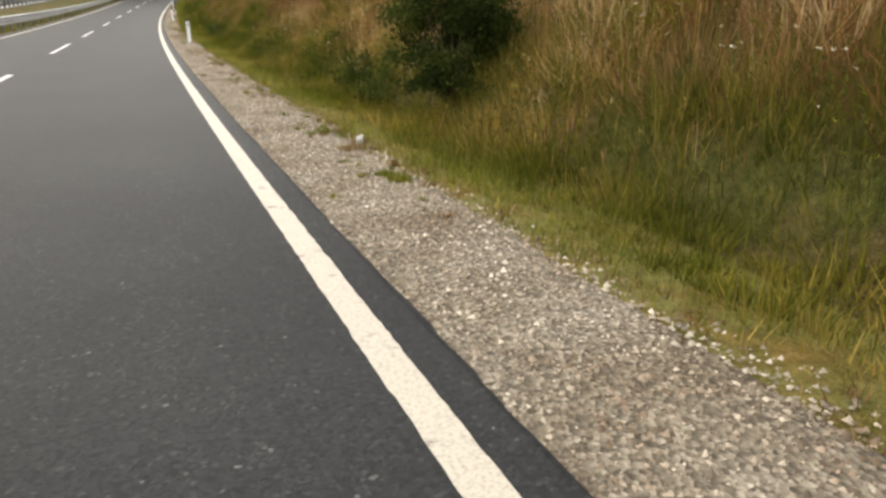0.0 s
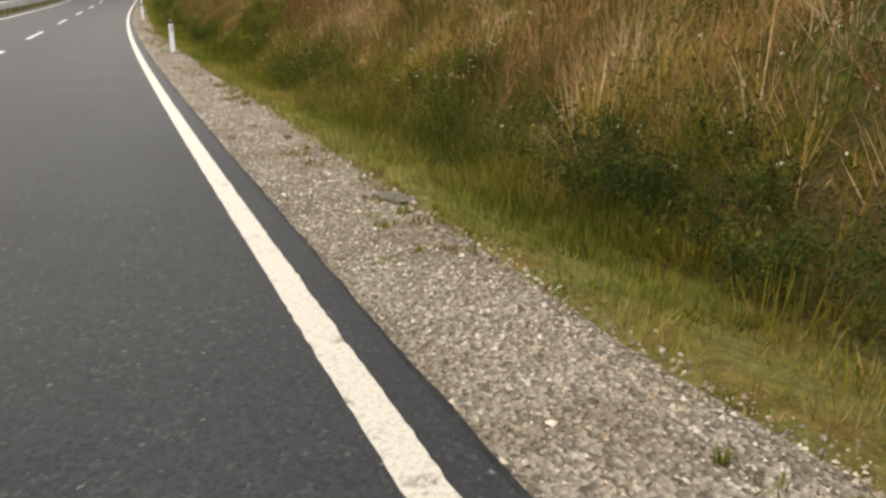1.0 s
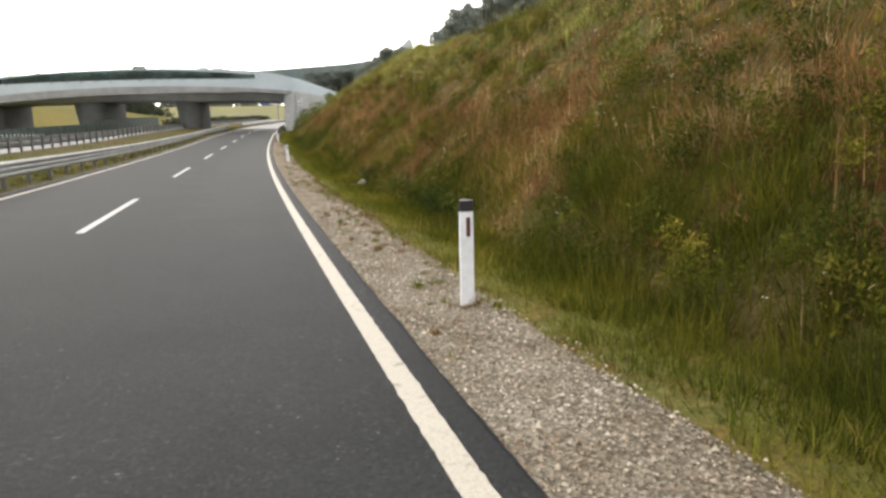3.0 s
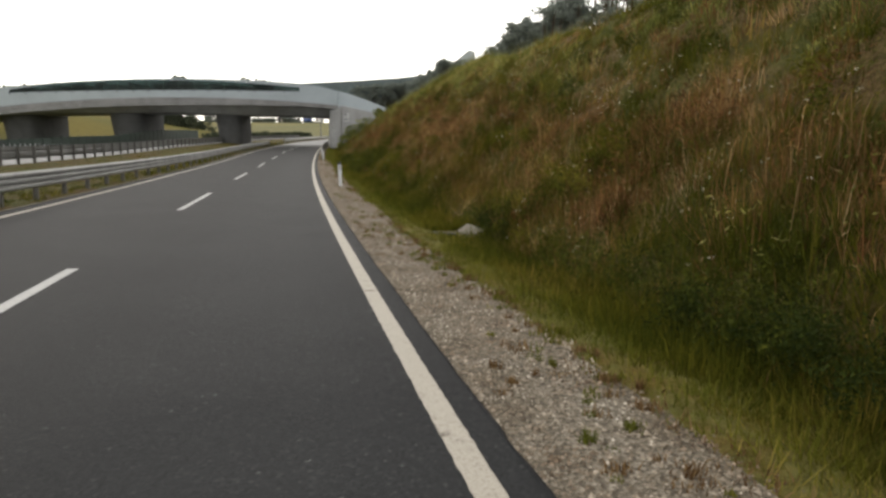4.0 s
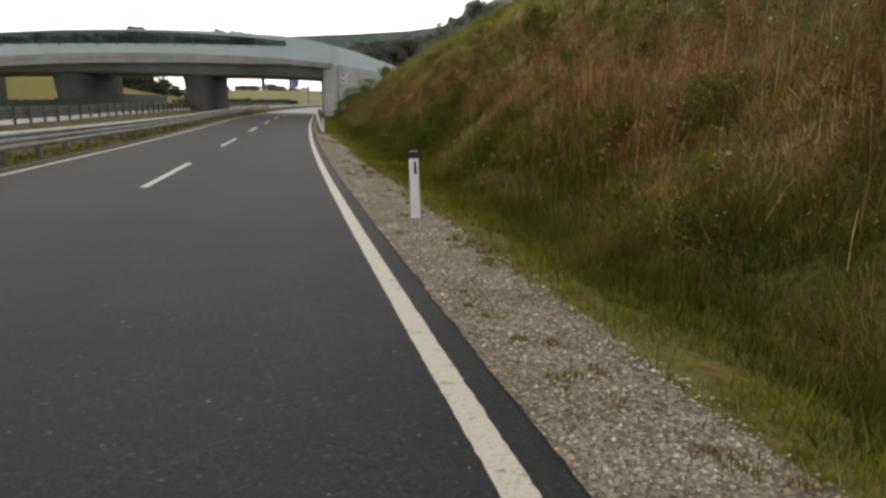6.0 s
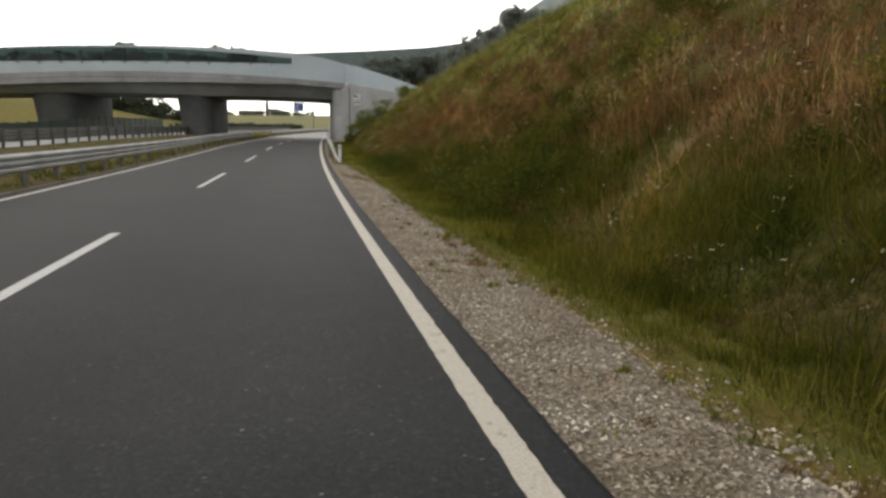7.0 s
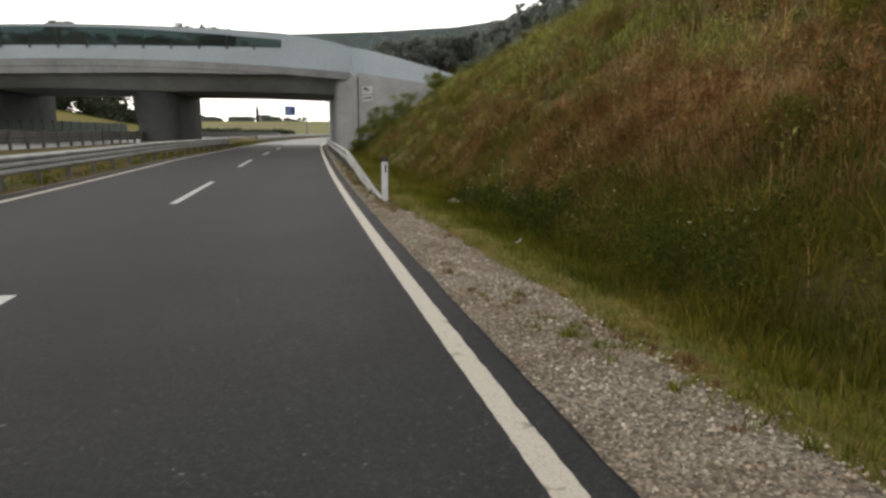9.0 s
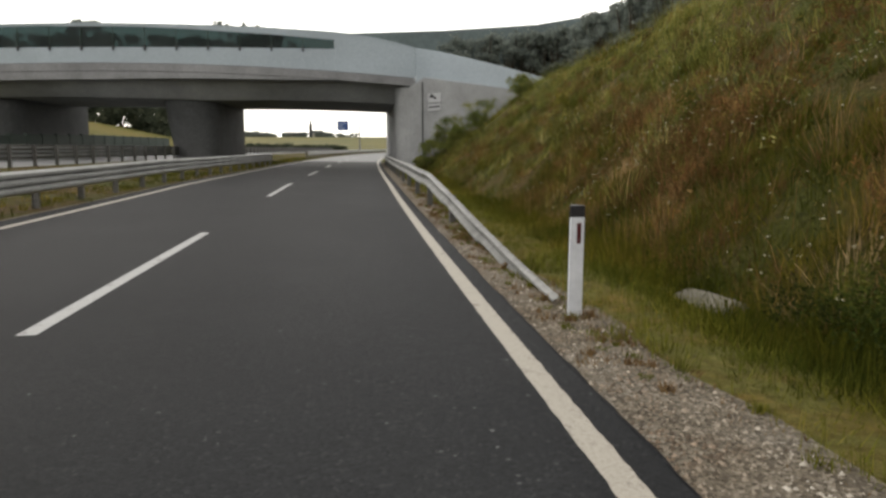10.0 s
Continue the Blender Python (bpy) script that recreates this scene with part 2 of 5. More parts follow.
ASPHALT = asphalt_material()
TURF = ground_material()
# Meadow colours washed out and lightened to include the haze of distance.
MEADOW = field_material("meadow", (0.135, 0.122, 0.052), (0.105, 0.106, 0.050))
BANK = field_material("dry_bank", (0.105, 0.087, 0.022), (0.080, 0.076, 0.018))
VERGE_MAT = verge_material()
PAINT = paint_material()
LANE_PAINT = paint_material("lane_paint", (0.21, 0.214, 0.214), (0.39, 0.398, 0.40))
CONCRETE = grainy("concrete", (0.289, 0.3, 0.31), (0.425, 0.44, 0.449), 9, 0.85, 0.25, 0.01, 0.35)
# Concrete darkened so that the piers carry the deck's shade in their colour.
CONCRETE_DARK = grainy("dark_concrete", (0.076, 0.079, 0.082), (0.132, 0.137, 0.142), 7, 0.9, 0.3, 0.01, 0.5)
DULL_ZINC = grainy("dull_galvanised_steel", (0.17, 0.173, 0.172), (0.29, 0.295, 0.292), 12, 0.65, 0.1, 0.002, 0.7, metal=0.1, stain=0.4)
SANDSTONE = grainy("beige_concrete", (0.12, 0.11, 0.085), (0.21, 0.195, 0.155), 9, 0.9, 0.3, 0.008, 2.0, stain=0.35)
# Past the bridge this pale tone stands in for grazing sky reflection on asphalt.
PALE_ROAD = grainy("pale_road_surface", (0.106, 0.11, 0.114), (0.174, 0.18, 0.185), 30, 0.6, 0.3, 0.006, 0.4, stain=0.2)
CONCRETE_MID = grainy("edge_concrete", (0.225, 0.228, 0.240), (0.335, 0.343, 0.358), 8, 0.85, 0.25, 0.01, 0.4, stain=0.4)
PANEL = grainy("grey_panel", (0.328, 0.39, 0.439), (0.405, 0.47, 0.524), 6, 0.55, 0.1, 0.005, 0.25, stain=0.15)
TINT = pane_material()
ZINC = grainy("galvanised_steel", (0.32, 0.328, 0.325), (0.49, 0.50, 0.492), 14, 0.6, 0.1, 0.002, 0.8, metal=0.08, stain=0.35)
WORN_ZINC = grainy("worn_galvanised_steel", (0.19, 0.193, 0.19), (0.34, 0.345, 0.335), 9, 0.65, 0.15, 0.002, 1.1, metal=0.08, stain=0.5)
RUSTY = grainy("weathered_steel", (0.115, 0.113, 0.108), (0.225, 0.222, 0.212), 12, 0.7, 0.2, 0.003, 1.0, metal=0.3)
WHITE = grainy("white_plastic", (0.637, 0.67, 0.728), (0.772, 0.8, 0.856), 18, 0.5, 0.05, 0.002, 3.0, stain=0.15)
SIGN_FACE = grainy("weathered_sign_face", (0.45, 0.465, 0.49), (0.56, 0.575, 0.60), 18, 0.5, 0.05, 0.002, 3.0, stain=0.2)
BLACK = grainy("black_plastic", (0.012, 0.012, 0.014), (0.03, 0.03, 0.034), 20, 0.5, 0.05, 0.002, 2.0)
RED = grainy("dark_red_reflector", (0.06, 0.012, 0.016), (0.11, 0.02, 0.025), 60, 0.3, 0.2, 0.002, 2.0)
BLUE = grainy("blue_sign_face", (0.022, 0.068, 0.23), (0.03, 0.095, 0.31), 4, 0.4, 0.0, 0.001, 0.7)
# Blue-green barrier, its base colour lightened to imitate haze in front of it.
BACK_WALL = grainy("blue_green_wall", (0.11, 0.15, 0.155), (0.17, 0.22, 0.225), 3, 0.6, 0.1, 0.01, 0.25, stain=0.35)
GREEN_WALL = grainy("green_wall", (0.024, 0.042, 0.033), (0.045, 0.072, 0.058), 7, 0.7, 0.2, 0.01, 0.5)
BARK = grainy("bark", (0.05, 0.035, 0.022), (0.12, 0.09, 0.06), 20, 0.9, 0.6, 0.02, 1.0)
STUCCO = grainy("pale_plaster", (0.50, 0.47, 0.42), (0.62, 0.60, 0.55), 3, 0.9, 0.1, 0.01, 0.3)
SLATE = grainy("dark_roofing", (0.05, 0.05, 0.055), (0.10, 0.10, 0.105), 4, 0.7, 0.2, 0.01, 0.5)


def gravel_bed_material():
    m = material("gravel_bed", 0.92, 0.0, 0.2)
    t, b = nodes_of(m)
    pos = coords(t)
    vor = t.nodes.new("ShaderNodeTexVoronoi")
    vor.inputs["Scale"].default_value = 38
    t.links.new(pos, vor.inputs["Vector"])
    col = ramp(t, vor.outputs["Color"], [(0.0, (0.082, 0.070, 0.055)), (0.45, (0.178, 0.157, 0.126)), (0.8, (0.30, 0.270, 0.222)), (1.0, (0.46, 0.422, 0.36))])
    t.links.new(mix(t, 1.0, col, ramp(t, noise_tex(t, 1.3, 4, 0.6, pos), [(0.3, (0.6, 0.55, 0.48)), (0.65, (1, 1, 1))]), "MULTIPLY"), b.inputs["Base Color"])
    bump(t, b, vor.outputs["Distance"], 0.8, 0.035)
    return m


GRAVEL_BED = gravel_bed_material()
STONES = island_colours("gravel_stones", [(0.0, (0.098, 0.084, 0.066)), (0.3, (0.196, 0.172, 0.138)), (0.65, (0.305, 0.272, 0.224)), (0.92, (0.425, 0.388, 0.330)), (1.0, (0.60, 0.565, 0.50))], 0.85, 0.3, 0.0, [(0.34, (0.66, 0.54, 0.46)), (0.5, (0.92, 0.87, 0.82)), (0.66, (1.06, 1.06, 1.06))], 1.8)
DRY = island_colours("dry_grass", [(0.0, (0.0969, 0.0486, 0.0236)), (0.35, (0.188, 0.104, 0.0471)), (0.7, (0.297, 0.183, 0.0873)), (0.9, (0.41, 0.286, 0.16)), (1.0, (0.502, 0.392, 0.259))], 0.9, 0.03, 0.3, [(0.36, (0.66, 0.62, 0.58)), (0.62, (1.15, 1.12, 1.05))], 0.5, True)
HEADS = island_colours("seed_heads", [(0.0, (0.17, 0.1, 0.0429)), (0.5, (0.272, 0.18, 0.0874)), (1.0, (0.442, 0.344, 0.203))], 0.9, 0.03, 0.3)
GREEN = island_colours("green_grass", [(0.0, (0.040, 0.053, 0.0105)), (0.35, (0.0735, 0.084, 0.0142)), (0.7, (0.116, 0.116, 0.0207)), (0.9, (0.193, 0.163, 0.0395)), (1.0, (0.268, 0.2, 0.0706))], 0.9, 0.03, 0.35, [(0.36, (0.64, 0.70, 0.64)), (0.64, (1.25, 1.15, 0.95))], 0.5, True)
VERGE = island_colours("verge_grass", [(0.0, (0.0776, 0.0951, 0.0154)), (0.5, (0.14, 0.153, 0.0288)), (0.85, (0.194, 0.191, 0.0481)), (1.0, (0.252, 0.206, 0.077))], 0.9, 0.03, 0.35, [(0.35, (0.75, 0.8, 0.78)), (0.65, (1.12, 1.05, 0.92))], 0.8, True)
WITHERED = island_colours("withered_plants", [(0.0, (0.0806, 0.0455, 0.0218)), (0.5, (0.166, 0.0992, 0.0475)), (1.0, (0.275, 0.193, 0.099))], 0.9, 0.03, 0.2)
LEAF = island_colours("green_leaves", [(0.0, (0.0393, 0.0529, 0.00995)), (0.5, (0.0787, 0.0883, 0.0155)), (0.85, (0.157, 0.148, 0.0298)), (1.0, (0.248, 0.208, 0.0497))], 0.85, 0.05, 0.3, [(0.36, (0.7, 0.76, 0.72)), (0.64, (1.2, 1.12, 0.9))], 0.8, True)
BUSH_LEAF = island_colours("bush_leaves", [(0.0, (0.016, 0.027, 0.006)), (0.6, (0.037, 0.053, 0.010)), (0.9, (0.075, 0.092, 0.018)), (1.0, (0.14, 0.15, 0.03))], 0.8, 0.08, 0.3, None, 1.0, True)
BROWN_WEED = island_colours("withered_weeds", [(0.0, (0.0694, 0.034, 0.0166)), (0.4, (0.14, 0.07, 0.0294)), (0.8, (0.246, 0.14, 0.0589)), (1.0, (0.414, 0.28, 0.138))], 0.9, 0.03, 0.25, [(0.36, (0.72, 0.66, 0.64)), (0.62, (1.1, 1.08, 1.02))], 0.7, True)
FOOT_LEAF = island_colours("deep_green_leaves", [(0.0, (0.0243, 0.0351, 0.0075)), (0.5, (0.054, 0.0676, 0.0137)), (0.85, (0.101, 0.111, 0.0225)), (1.0, (0.176, 0.169, 0.04))], 0.85, 0.05, 0.3, [(0.38, (0.75, 0.8, 0.76)), (0.6, (1.15, 1.1, 0.95))], 0.9, True)
# Yellow-green growth, brightened to imitate the hazy glare on far slope and crest.
OLIVE = island_colours("olive_growth", [(0.0, (0.106, 0.129, 0.0342)), (0.4, (0.202, 0.217, 0.0663)), (0.8, (0.324, 0.323, 0.114)), (1.0, (0.47, 0.44, 0.206))], 0.9, 0.03, 0.35, [(0.36, (0.74, 0.8, 0.76)), (0.6, (1.1, 1.06, 1.0))], 0.4, True)
SLAB = grainy("dirty_concrete", (0.06, 0.054, 0.04), (0.13, 0.117, 0.092), 8, 0.9, 0.4, 0.01, 2.5, stain=0.5)
FRESH = island_colours("fresh_green_leaves", [(0.0, (0.0931, 0.123, 0.0359)), (0.5, (0.163, 0.191, 0.0568)), (1.0, (0.279, 0.284, 0.0972))], 0.85, 0.05, 0.35, None, 1.0, True)
# Leaves paled towards blue-grey: distance haze painted into the foliage colour.
HAZY_LEAF = island_colours("wood_leaves", [(0.0, (0.15, 0.179, 0.166)), (0.6, (0.215, 0.247, 0.224)), (1.0, (0.293, 0.325, 0.289))], 0.9, 0.03, 0.5)
DARK_LEAF = island_colours("dark_wood_leaves", [(0.0, (0.0374, 0.049, 0.0343)), (0.6, (0.0677, 0.0806, 0.0554)), (1.0, (0.108, 0.119, 0.0805))], 0.9, 0.03, 0.3)
PETAL = island_colours("white_blossom", [(0.0, (0.42, 0.38, 0.26)), (1.0, (0.74, 0.71, 0.6))], 0.7, 0.2, 0.2)
YELLOW_PETAL = island_colours("yellow_blossom", [(0.0, (0.40, 0.29, 0.05)), (1.0, (0.62, 0.50, 0.12))], 0.7, 0.2, 0.2)


# ---- tools ----
def solid(name, verts, faces, mat, parent=None, label="", flat=True):
    me = bpy.data.meshes.new(name)
    me.from_pydata([tuple(v) for v in verts], [], faces)
    me.materials.append(mat)
    if not flat:
        me.polygons.foreach_set("use_smooth", [True] * len(me.polygons))
    me.update()
    ob = new(name, me)
    if parent:
        ob.parent = parent
    if label:
        tagged(ob, label)
    return ob


def part(name, bm, mat, parent=None, label="", flat=True):
    bmesh.ops.recalc_face_normals(bm, faces=bm.faces[:])
    me = bpy.data.meshes.new(name)
    bm.to_mesh(me)
    bm.free()
    me.materials.append(mat)
    if not flat:
        me.polygons.foreach_set("use_smooth", [True] * len(me.polygons))
    ob = new(name, me)
    if parent:
        ob.parent = parent
    if label:
        tagged(ob, label)
    return ob


def thing(name, label, category, at=(0, 0, 0), group="", kind=""):
    ob = new(name)
    ob.empty_display_size = 0.2
    ob.location = at
    return tagged(ob, label, category, group, kind)


def box(bm, lo, hi, bevel=0.0):
    c = [(a + b) / 2 for a, b in zip(lo, hi)]
    made = bmesh.ops.create_cube(bm, size=1.0, matrix=Matrix.LocRotScale(c, None, [b - a for a, b in zip(lo, hi)]))
    if bevel:
        edges = list({e for v in made["verts"] for e in v.link_edges})
        bmesh.ops.bevel(bm, geom=edges, offset=bevel, segments=2, affect="EDGES", clamp_overlap=True)
    return bm


def sweep(name, profile, line, mat, parent=None, label="", closed=True, flat=True, caps=True):
    """A profile of (side, up) carried along a line of points, upright."""
    line = [Vector(p) for p in line]
    n, verts, faces = len(profile), [], []
    for i, p in enumerate(line):
        d = line[min(i + 1, len(line) - 1)] - line[max(i - 1, 0)]
        side = Vector((d.y, -d.x, 0)).normalized()
        verts += [p + side * a + Vector((0, 0, c)) for a, c in profile]
    for i in range(len(line) - 1):
        for k in range(n if closed else n - 1):
            a, b = i * n + k, i * n + (k + 1) % n
            faces.append((a, b, b + n, a + n))
    if closed and caps:
        faces += [tuple(range(n - 1, -1, -1)), tuple(range((len(line) - 1) * n, len(line) * n))]
    me = bpy.data.meshes.new(name)
    me.from_pydata([tuple(v) for v in verts], [], faces)
    me.materials.append(mat)
    bm = bmesh.new()
    bm.from_mesh(me)
    bmesh.ops.recalc_face_normals(bm, faces=bm.faces[:])
    bm.to_mesh(me)
    bm.free()
    if not flat:
        me.polygons.foreach_set("use_smooth", [True] * len(me.polygons))
    ob = new(name, me)
    if parent:
        ob.parent = parent
    if label:
        tagged(ob, label)
    return ob


def raw_mesh(name, verts, faces, mat, smooth_shade=False, tuft=None):
    """A big mesh from arrays of points and of triangles or quads; tuft: a value from 0 to 1 for each point, by which its plant is coloured."""
    me = bpy.data.meshes.new(name)
    verts, faces = np.asarray(verts, np.float32).reshape(-1, 3), np.asarray(faces, np.int32)
    k = faces.shape[1]
    me.vertices.add(len(verts))
    me.vertices.foreach_set("co", verts.ravel())
    me.loops.add(faces.size)
    me.loops.foreach_set("vertex_index", faces.ravel())
    me.polygons.add(len(faces))
    me.polygons.foreach_set("loop_start", np.arange(0, faces.size, k, dtype=np.int32))
    me.polygons.foreach_set("loop_total", np.full(len(faces), k, np.int32))
    me.update(calc_edges=True)
    me.validate()
    if smooth_shade:
        me.polygons.foreach_set("use_smooth", np.ones(len(faces), bool))
    if tuft is not None:
        me.attributes.new("tuft", "FLOAT", "POINT").data.foreach_set("value", np.asarray(tuft, np.float32))
    me.materials.append(mat)
    return new(name, me)


def ribbon(name, u0, u1, y0, y1, step, dz, mat, crosswise=1):
    """A sheet that follows the road between two offsets."""
    ys = np.arange(y0, y1 + step / 2, step) if step < (y1 - y0) else np.array([y0, y1])
    us = np.linspace(u0, u1, crosswise + 1)
    U, Y = np.meshgrid(us, ys)
    V = np.stack([edge_x(Y) + U, Y, road_z(Y) + CROSS * np.clip(U, -9, 1.5) + dz], -1).reshape(-1, 3)
    n = len(us)
    i, j = np.meshgrid(np.arange(len(ys) - 1), np.arange(n - 1), indexing="ij")
    a = (i * n + j).ravel()
    return raw_mesh(name, V, np.stack([a, a + 1, a + n + 1, a + n], 1), mat)


# ---- ground and carriageways ----
def build_ground():
    us = np.concatenate([[-3000, -1200, -500, -250, -140, -90, -66], np.arange(-56, -26, 5), [-25.5, -24.6, -24.2, -14.9, -14.5, -13.5, -12, -10.5, -9.2, -8.2, -7.5, -7.2, -7.15, -4, 0.28, 0.34, 0.42],
                         np.arange(0.6, 3.0, 0.2), np.arange(3.0, 17.5, 0.5), [18, 20, 23, 27, 34, 45, 60, 80, 110, 200, 450, 1200, 3000]])
    ys = np.concatenate([[-800, -400, -200, -120, -80, -60, -40, -30], np.arange(-24, 152, 1.0), np.arange(152, 200, 4), np.arange(200, 420, 20), [450, 520, 600, 680, 760, 826, 900, 1200, 2000, 3400]])
    U, Y = np.meshgrid(us, ys)
    V = np.stack([edge_x(Y) + U, Y, land(U, Y)], -1)
    n = len(us)
    i, j = np.meshgrid(np.arange(len(ys) - 1), np.arange(n - 1), indexing="ij")
    a = (i * n + j).ravel()
    ob = raw_mesh("ground", V.reshape(-1, 3), np.stack([a, a + 1, a + n + 1, a + n], 1), TURF, True)
    ob.data.materials.append(MEADOW)
    ob.data.materials.append(VERGE_MAT)
    ob.data.materials.append(BANK)
    mid_u, mid_y = (us[:-1] + us[1:]) / 2, (ys[:-1] + ys[1:]) / 2
    far = ((mid_y[:, None] > 160) | (mid_u[None, :] < -30) | (mid_u[None, :] > 24)).astype(np.int32)
    far += 2 * ((far == 0) & (mid_u[None, :] > 0.9) & (mid_u[None, :] < 2.7))
    far[(mid_y[:, None] > 140) & (mid_y[:, None] < 400) & (mid_u[None, :] < -25) & (mid_u[None, :] > -250)] = 3
    far[(mid_y[:, None] > 134) & (mid_y[:, None] < 330) & (mid_u[None, :] > -14.6) & (mid_u[None, :] < -7.1)] = 0
    ob.data.polygons.foreach_set("material_index", far.ravel())
    tagged(ob, "grassy ground, embankment and meadows beside the motorway", "ground", kind="structure")


build_ground()
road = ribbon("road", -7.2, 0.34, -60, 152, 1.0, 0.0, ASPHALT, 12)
# Same road going on; its sky sheen is painted as a paler base colour.
tagged(ribbon("road_beyond", -7.2, 0.34, 152, 420, 2.0, 0.0, PALE_ROAD, 4), "asphalt of the carriageway past the bridge, pale with painted sky sheen", "road", kind="structure")
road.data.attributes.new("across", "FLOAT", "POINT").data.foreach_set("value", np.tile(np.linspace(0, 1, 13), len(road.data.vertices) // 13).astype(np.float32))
tagged(road, "dark grey asphalt carriageway with light stone chips", "road", kind="structure")
tagged(ribbon("road_opposite", -24.3, -14.9, -60, 420, 2.0, 0.40, PALE_ROAD, 3), "pale grey surface of the opposite carriageway", "road", kind="structure")


def slab_edge():
    """The broken lower edge of the asphalt, a few centimetres thick."""
    ys = np.arange(-20, 150, 0.12)
    rng = np.random.default_rng(3)
    wob = 0.010 + 0.010 * lumps(ys * 2.3, 0.5, 81) + 0.007 * lumps(ys * 6.1, 0.5, 82) + rng.normal(0, 0.003, len(ys))
    V, F = [], []
    for y, o in zip(ys, wob):
        p = place(0.33, y)
        V += [p + Vector((0, 0, 0.004)), p + Vector((0.006 + o, 0, 0.003)), p + Vector((0.026 + o * 1.2, 0, -0.02)), p + Vector((0.050 + o * 1.3, 0, -0.07))]
    for i in range(len(ys) - 1):
        F += [(i * 4 + k, i * 4 + k + 1, i * 4 + k + 5, i * 4 + k + 4) for k in range(3)]
    ob = raw_mesh("road_edge", V, np.array(F), ASPHALT)
    ob.data.attributes.new("across", "FLOAT", "POINT").data.foreach_set("value", np.ones(len(V), np.float32))
    tagged(ob, "worn edge of the asphalt surface above the gravel", "road edge", kind="structure")


slab_edge()
tagged(ribbon("median_gravel", -7.66, -7.19, -60, 160, 1.0, -0.022, GRAVEL_BED, 2), "narrow strip of pale gravel along the median", "shoulder", kind="structure")


def gravel_shoulder():
    """The gravel bed, which ends raggedly in the grass."""
    ys = np.arange(-24, 152, 0.25)
    ends = np.minimum(gravel_end(ys) + 0.12, 1.5)
    U = 0.36 + (ends[:, None] - 0.36) * np.linspace(0, 1, 6)[None]
    Y = np.repeat(ys[:, None], 6, 1)
    V = np.stack([edge_x(Y) + U, Y, road_z(Y) + CROSS * np.clip(U, -9, 1.5) - 0.035 - 0.03 * smooth(ends[:, None] - 0.15, ends[:, None], U)], -1).reshape(-1, 3)
    i, j = np.meshgrid(np.arange(len(ys) - 1), np.arange(5), indexing="ij")
    a = (i * 6 + j).ravel()
    tagged(raw_mesh("gravel_shoulder", V, np.stack([a, a + 1, a + 7, a + 6], 1), GRAVEL_BED, True), "pale gravel shoulder beside the asphalt", "shoulder", kind="structure")


gravel_shoulder()


def edge_line():
    """The painted line, with slightly ragged sides."""
    rng = np.random.default_rng(21)
    ys = np.concatenate([np.arange(-60, -16, 1.0), np.arange(-16, 100, 0.06), np.arange(100, 300, 1.0)])
    rough = lambda: 0.0028 * rng.normal(size=len(ys)) * (np.abs(ys - 42) < 58) + 0.0008 * waves(ys * 1.1, ys * 2.7, 6)
    left, right = 0.0 + rough(), 0.155 + rough()
    V = np.stack([np.stack([edge_x(ys) + u, ys, road_z(ys) + CROSS * u + 0.004], 1) for u in (left, left * 0.5 + right * 0.5, right)], 1).reshape(-1, 3)
    a = (np.arange(len(ys) - 1)[:, None] * 3 + [0, 1]).ravel()
    tagged(raw_mesh("edge_line", V, np.stack([a, a + 1, a + 4, a + 3], 1), PAINT), "continuous white edge line, slightly worn", "road marking", kind="structure")


edge_line()
tagged(ribbon("inner_edge_line", LEFT_LINE, LEFT_LINE + 0.16, -60, 300, 1.0, 0.004, PAINT, 1), "continuous white line beside the median", "road marking", kind="structure")
shift = {0: 0.0, 1: -1.7, 2: -1.1, 3: -0.38, 4: 0.12, 5: 0.32, 6: 0.33, 7: 0.14}
for k in range(-3, 14):
    y0 = 13.53 + PERIOD * k + shift.get(k, 0.0)
    tagged(ribbon("lane_line", -LANE, -LANE + 0.14, y0, y0 + DASH, 0.8, 0.004, LANE_PAINT, 1), "white dash of the lane line on asphalt", "road marking", "lane line dashes", "structure")

# ---- crash barriers ----
FACE = [(0.0, 0.158), (0.010, 0.150), (0.016, 0.136), (0.070, 0.116), (0.076, 0.108), (0.076, 0.092), (0.068, 0.080), (0.004, 0.036), (0.004, -0.010), (0.086, -0.058), (0.096, -0.068), (0.096, -0.088), (0.086, -0.100), (0.018, -0.132), (0.012, -0.150), (0.0, -0.158)]
W_BEAM = FACE + [(a - 0.006, c * 0.96) for a, c in reversed(FACE)]

WAVE = [(0.006, 0.085), (0.070, 0.044), (0.080, 0.032), (0.080, -0.020), (0.070, -0.034), (0.006, -0.066)]
TRIPLE_FACE = [(0.0, 0.250)] + [(a + 0.012 * k, 0.160 - 0.158 * k + c) for k in range(3) for a, c in WAVE] + [(0.0, -0.232)]
TRIPLE_BEAM = TRIPLE_FACE + [(a - 0.006, c * 0.97) for a, c in reversed(TRIPLE_FACE)]


def profile_of(sign, grow=1.0, shape=W_BEAM):
    return [(sign * a * grow, c * grow) for a, c in shape]


def rail_post(parent, at, height, label=""):
    bm = bmesh.new()
    box(bm, (-0.06, -0.004, -0.2), (0.06, 0.004, height))
    box(bm, (-0.065, -0.05, -0.2), (-0.057, 0.05, height))
    box(bm, (0.057, -0.05, -0.2), (0.065, 0.05, height))
    ob = part("post", bm, RUSTY, parent, label)
    ob.location = at
    return ob


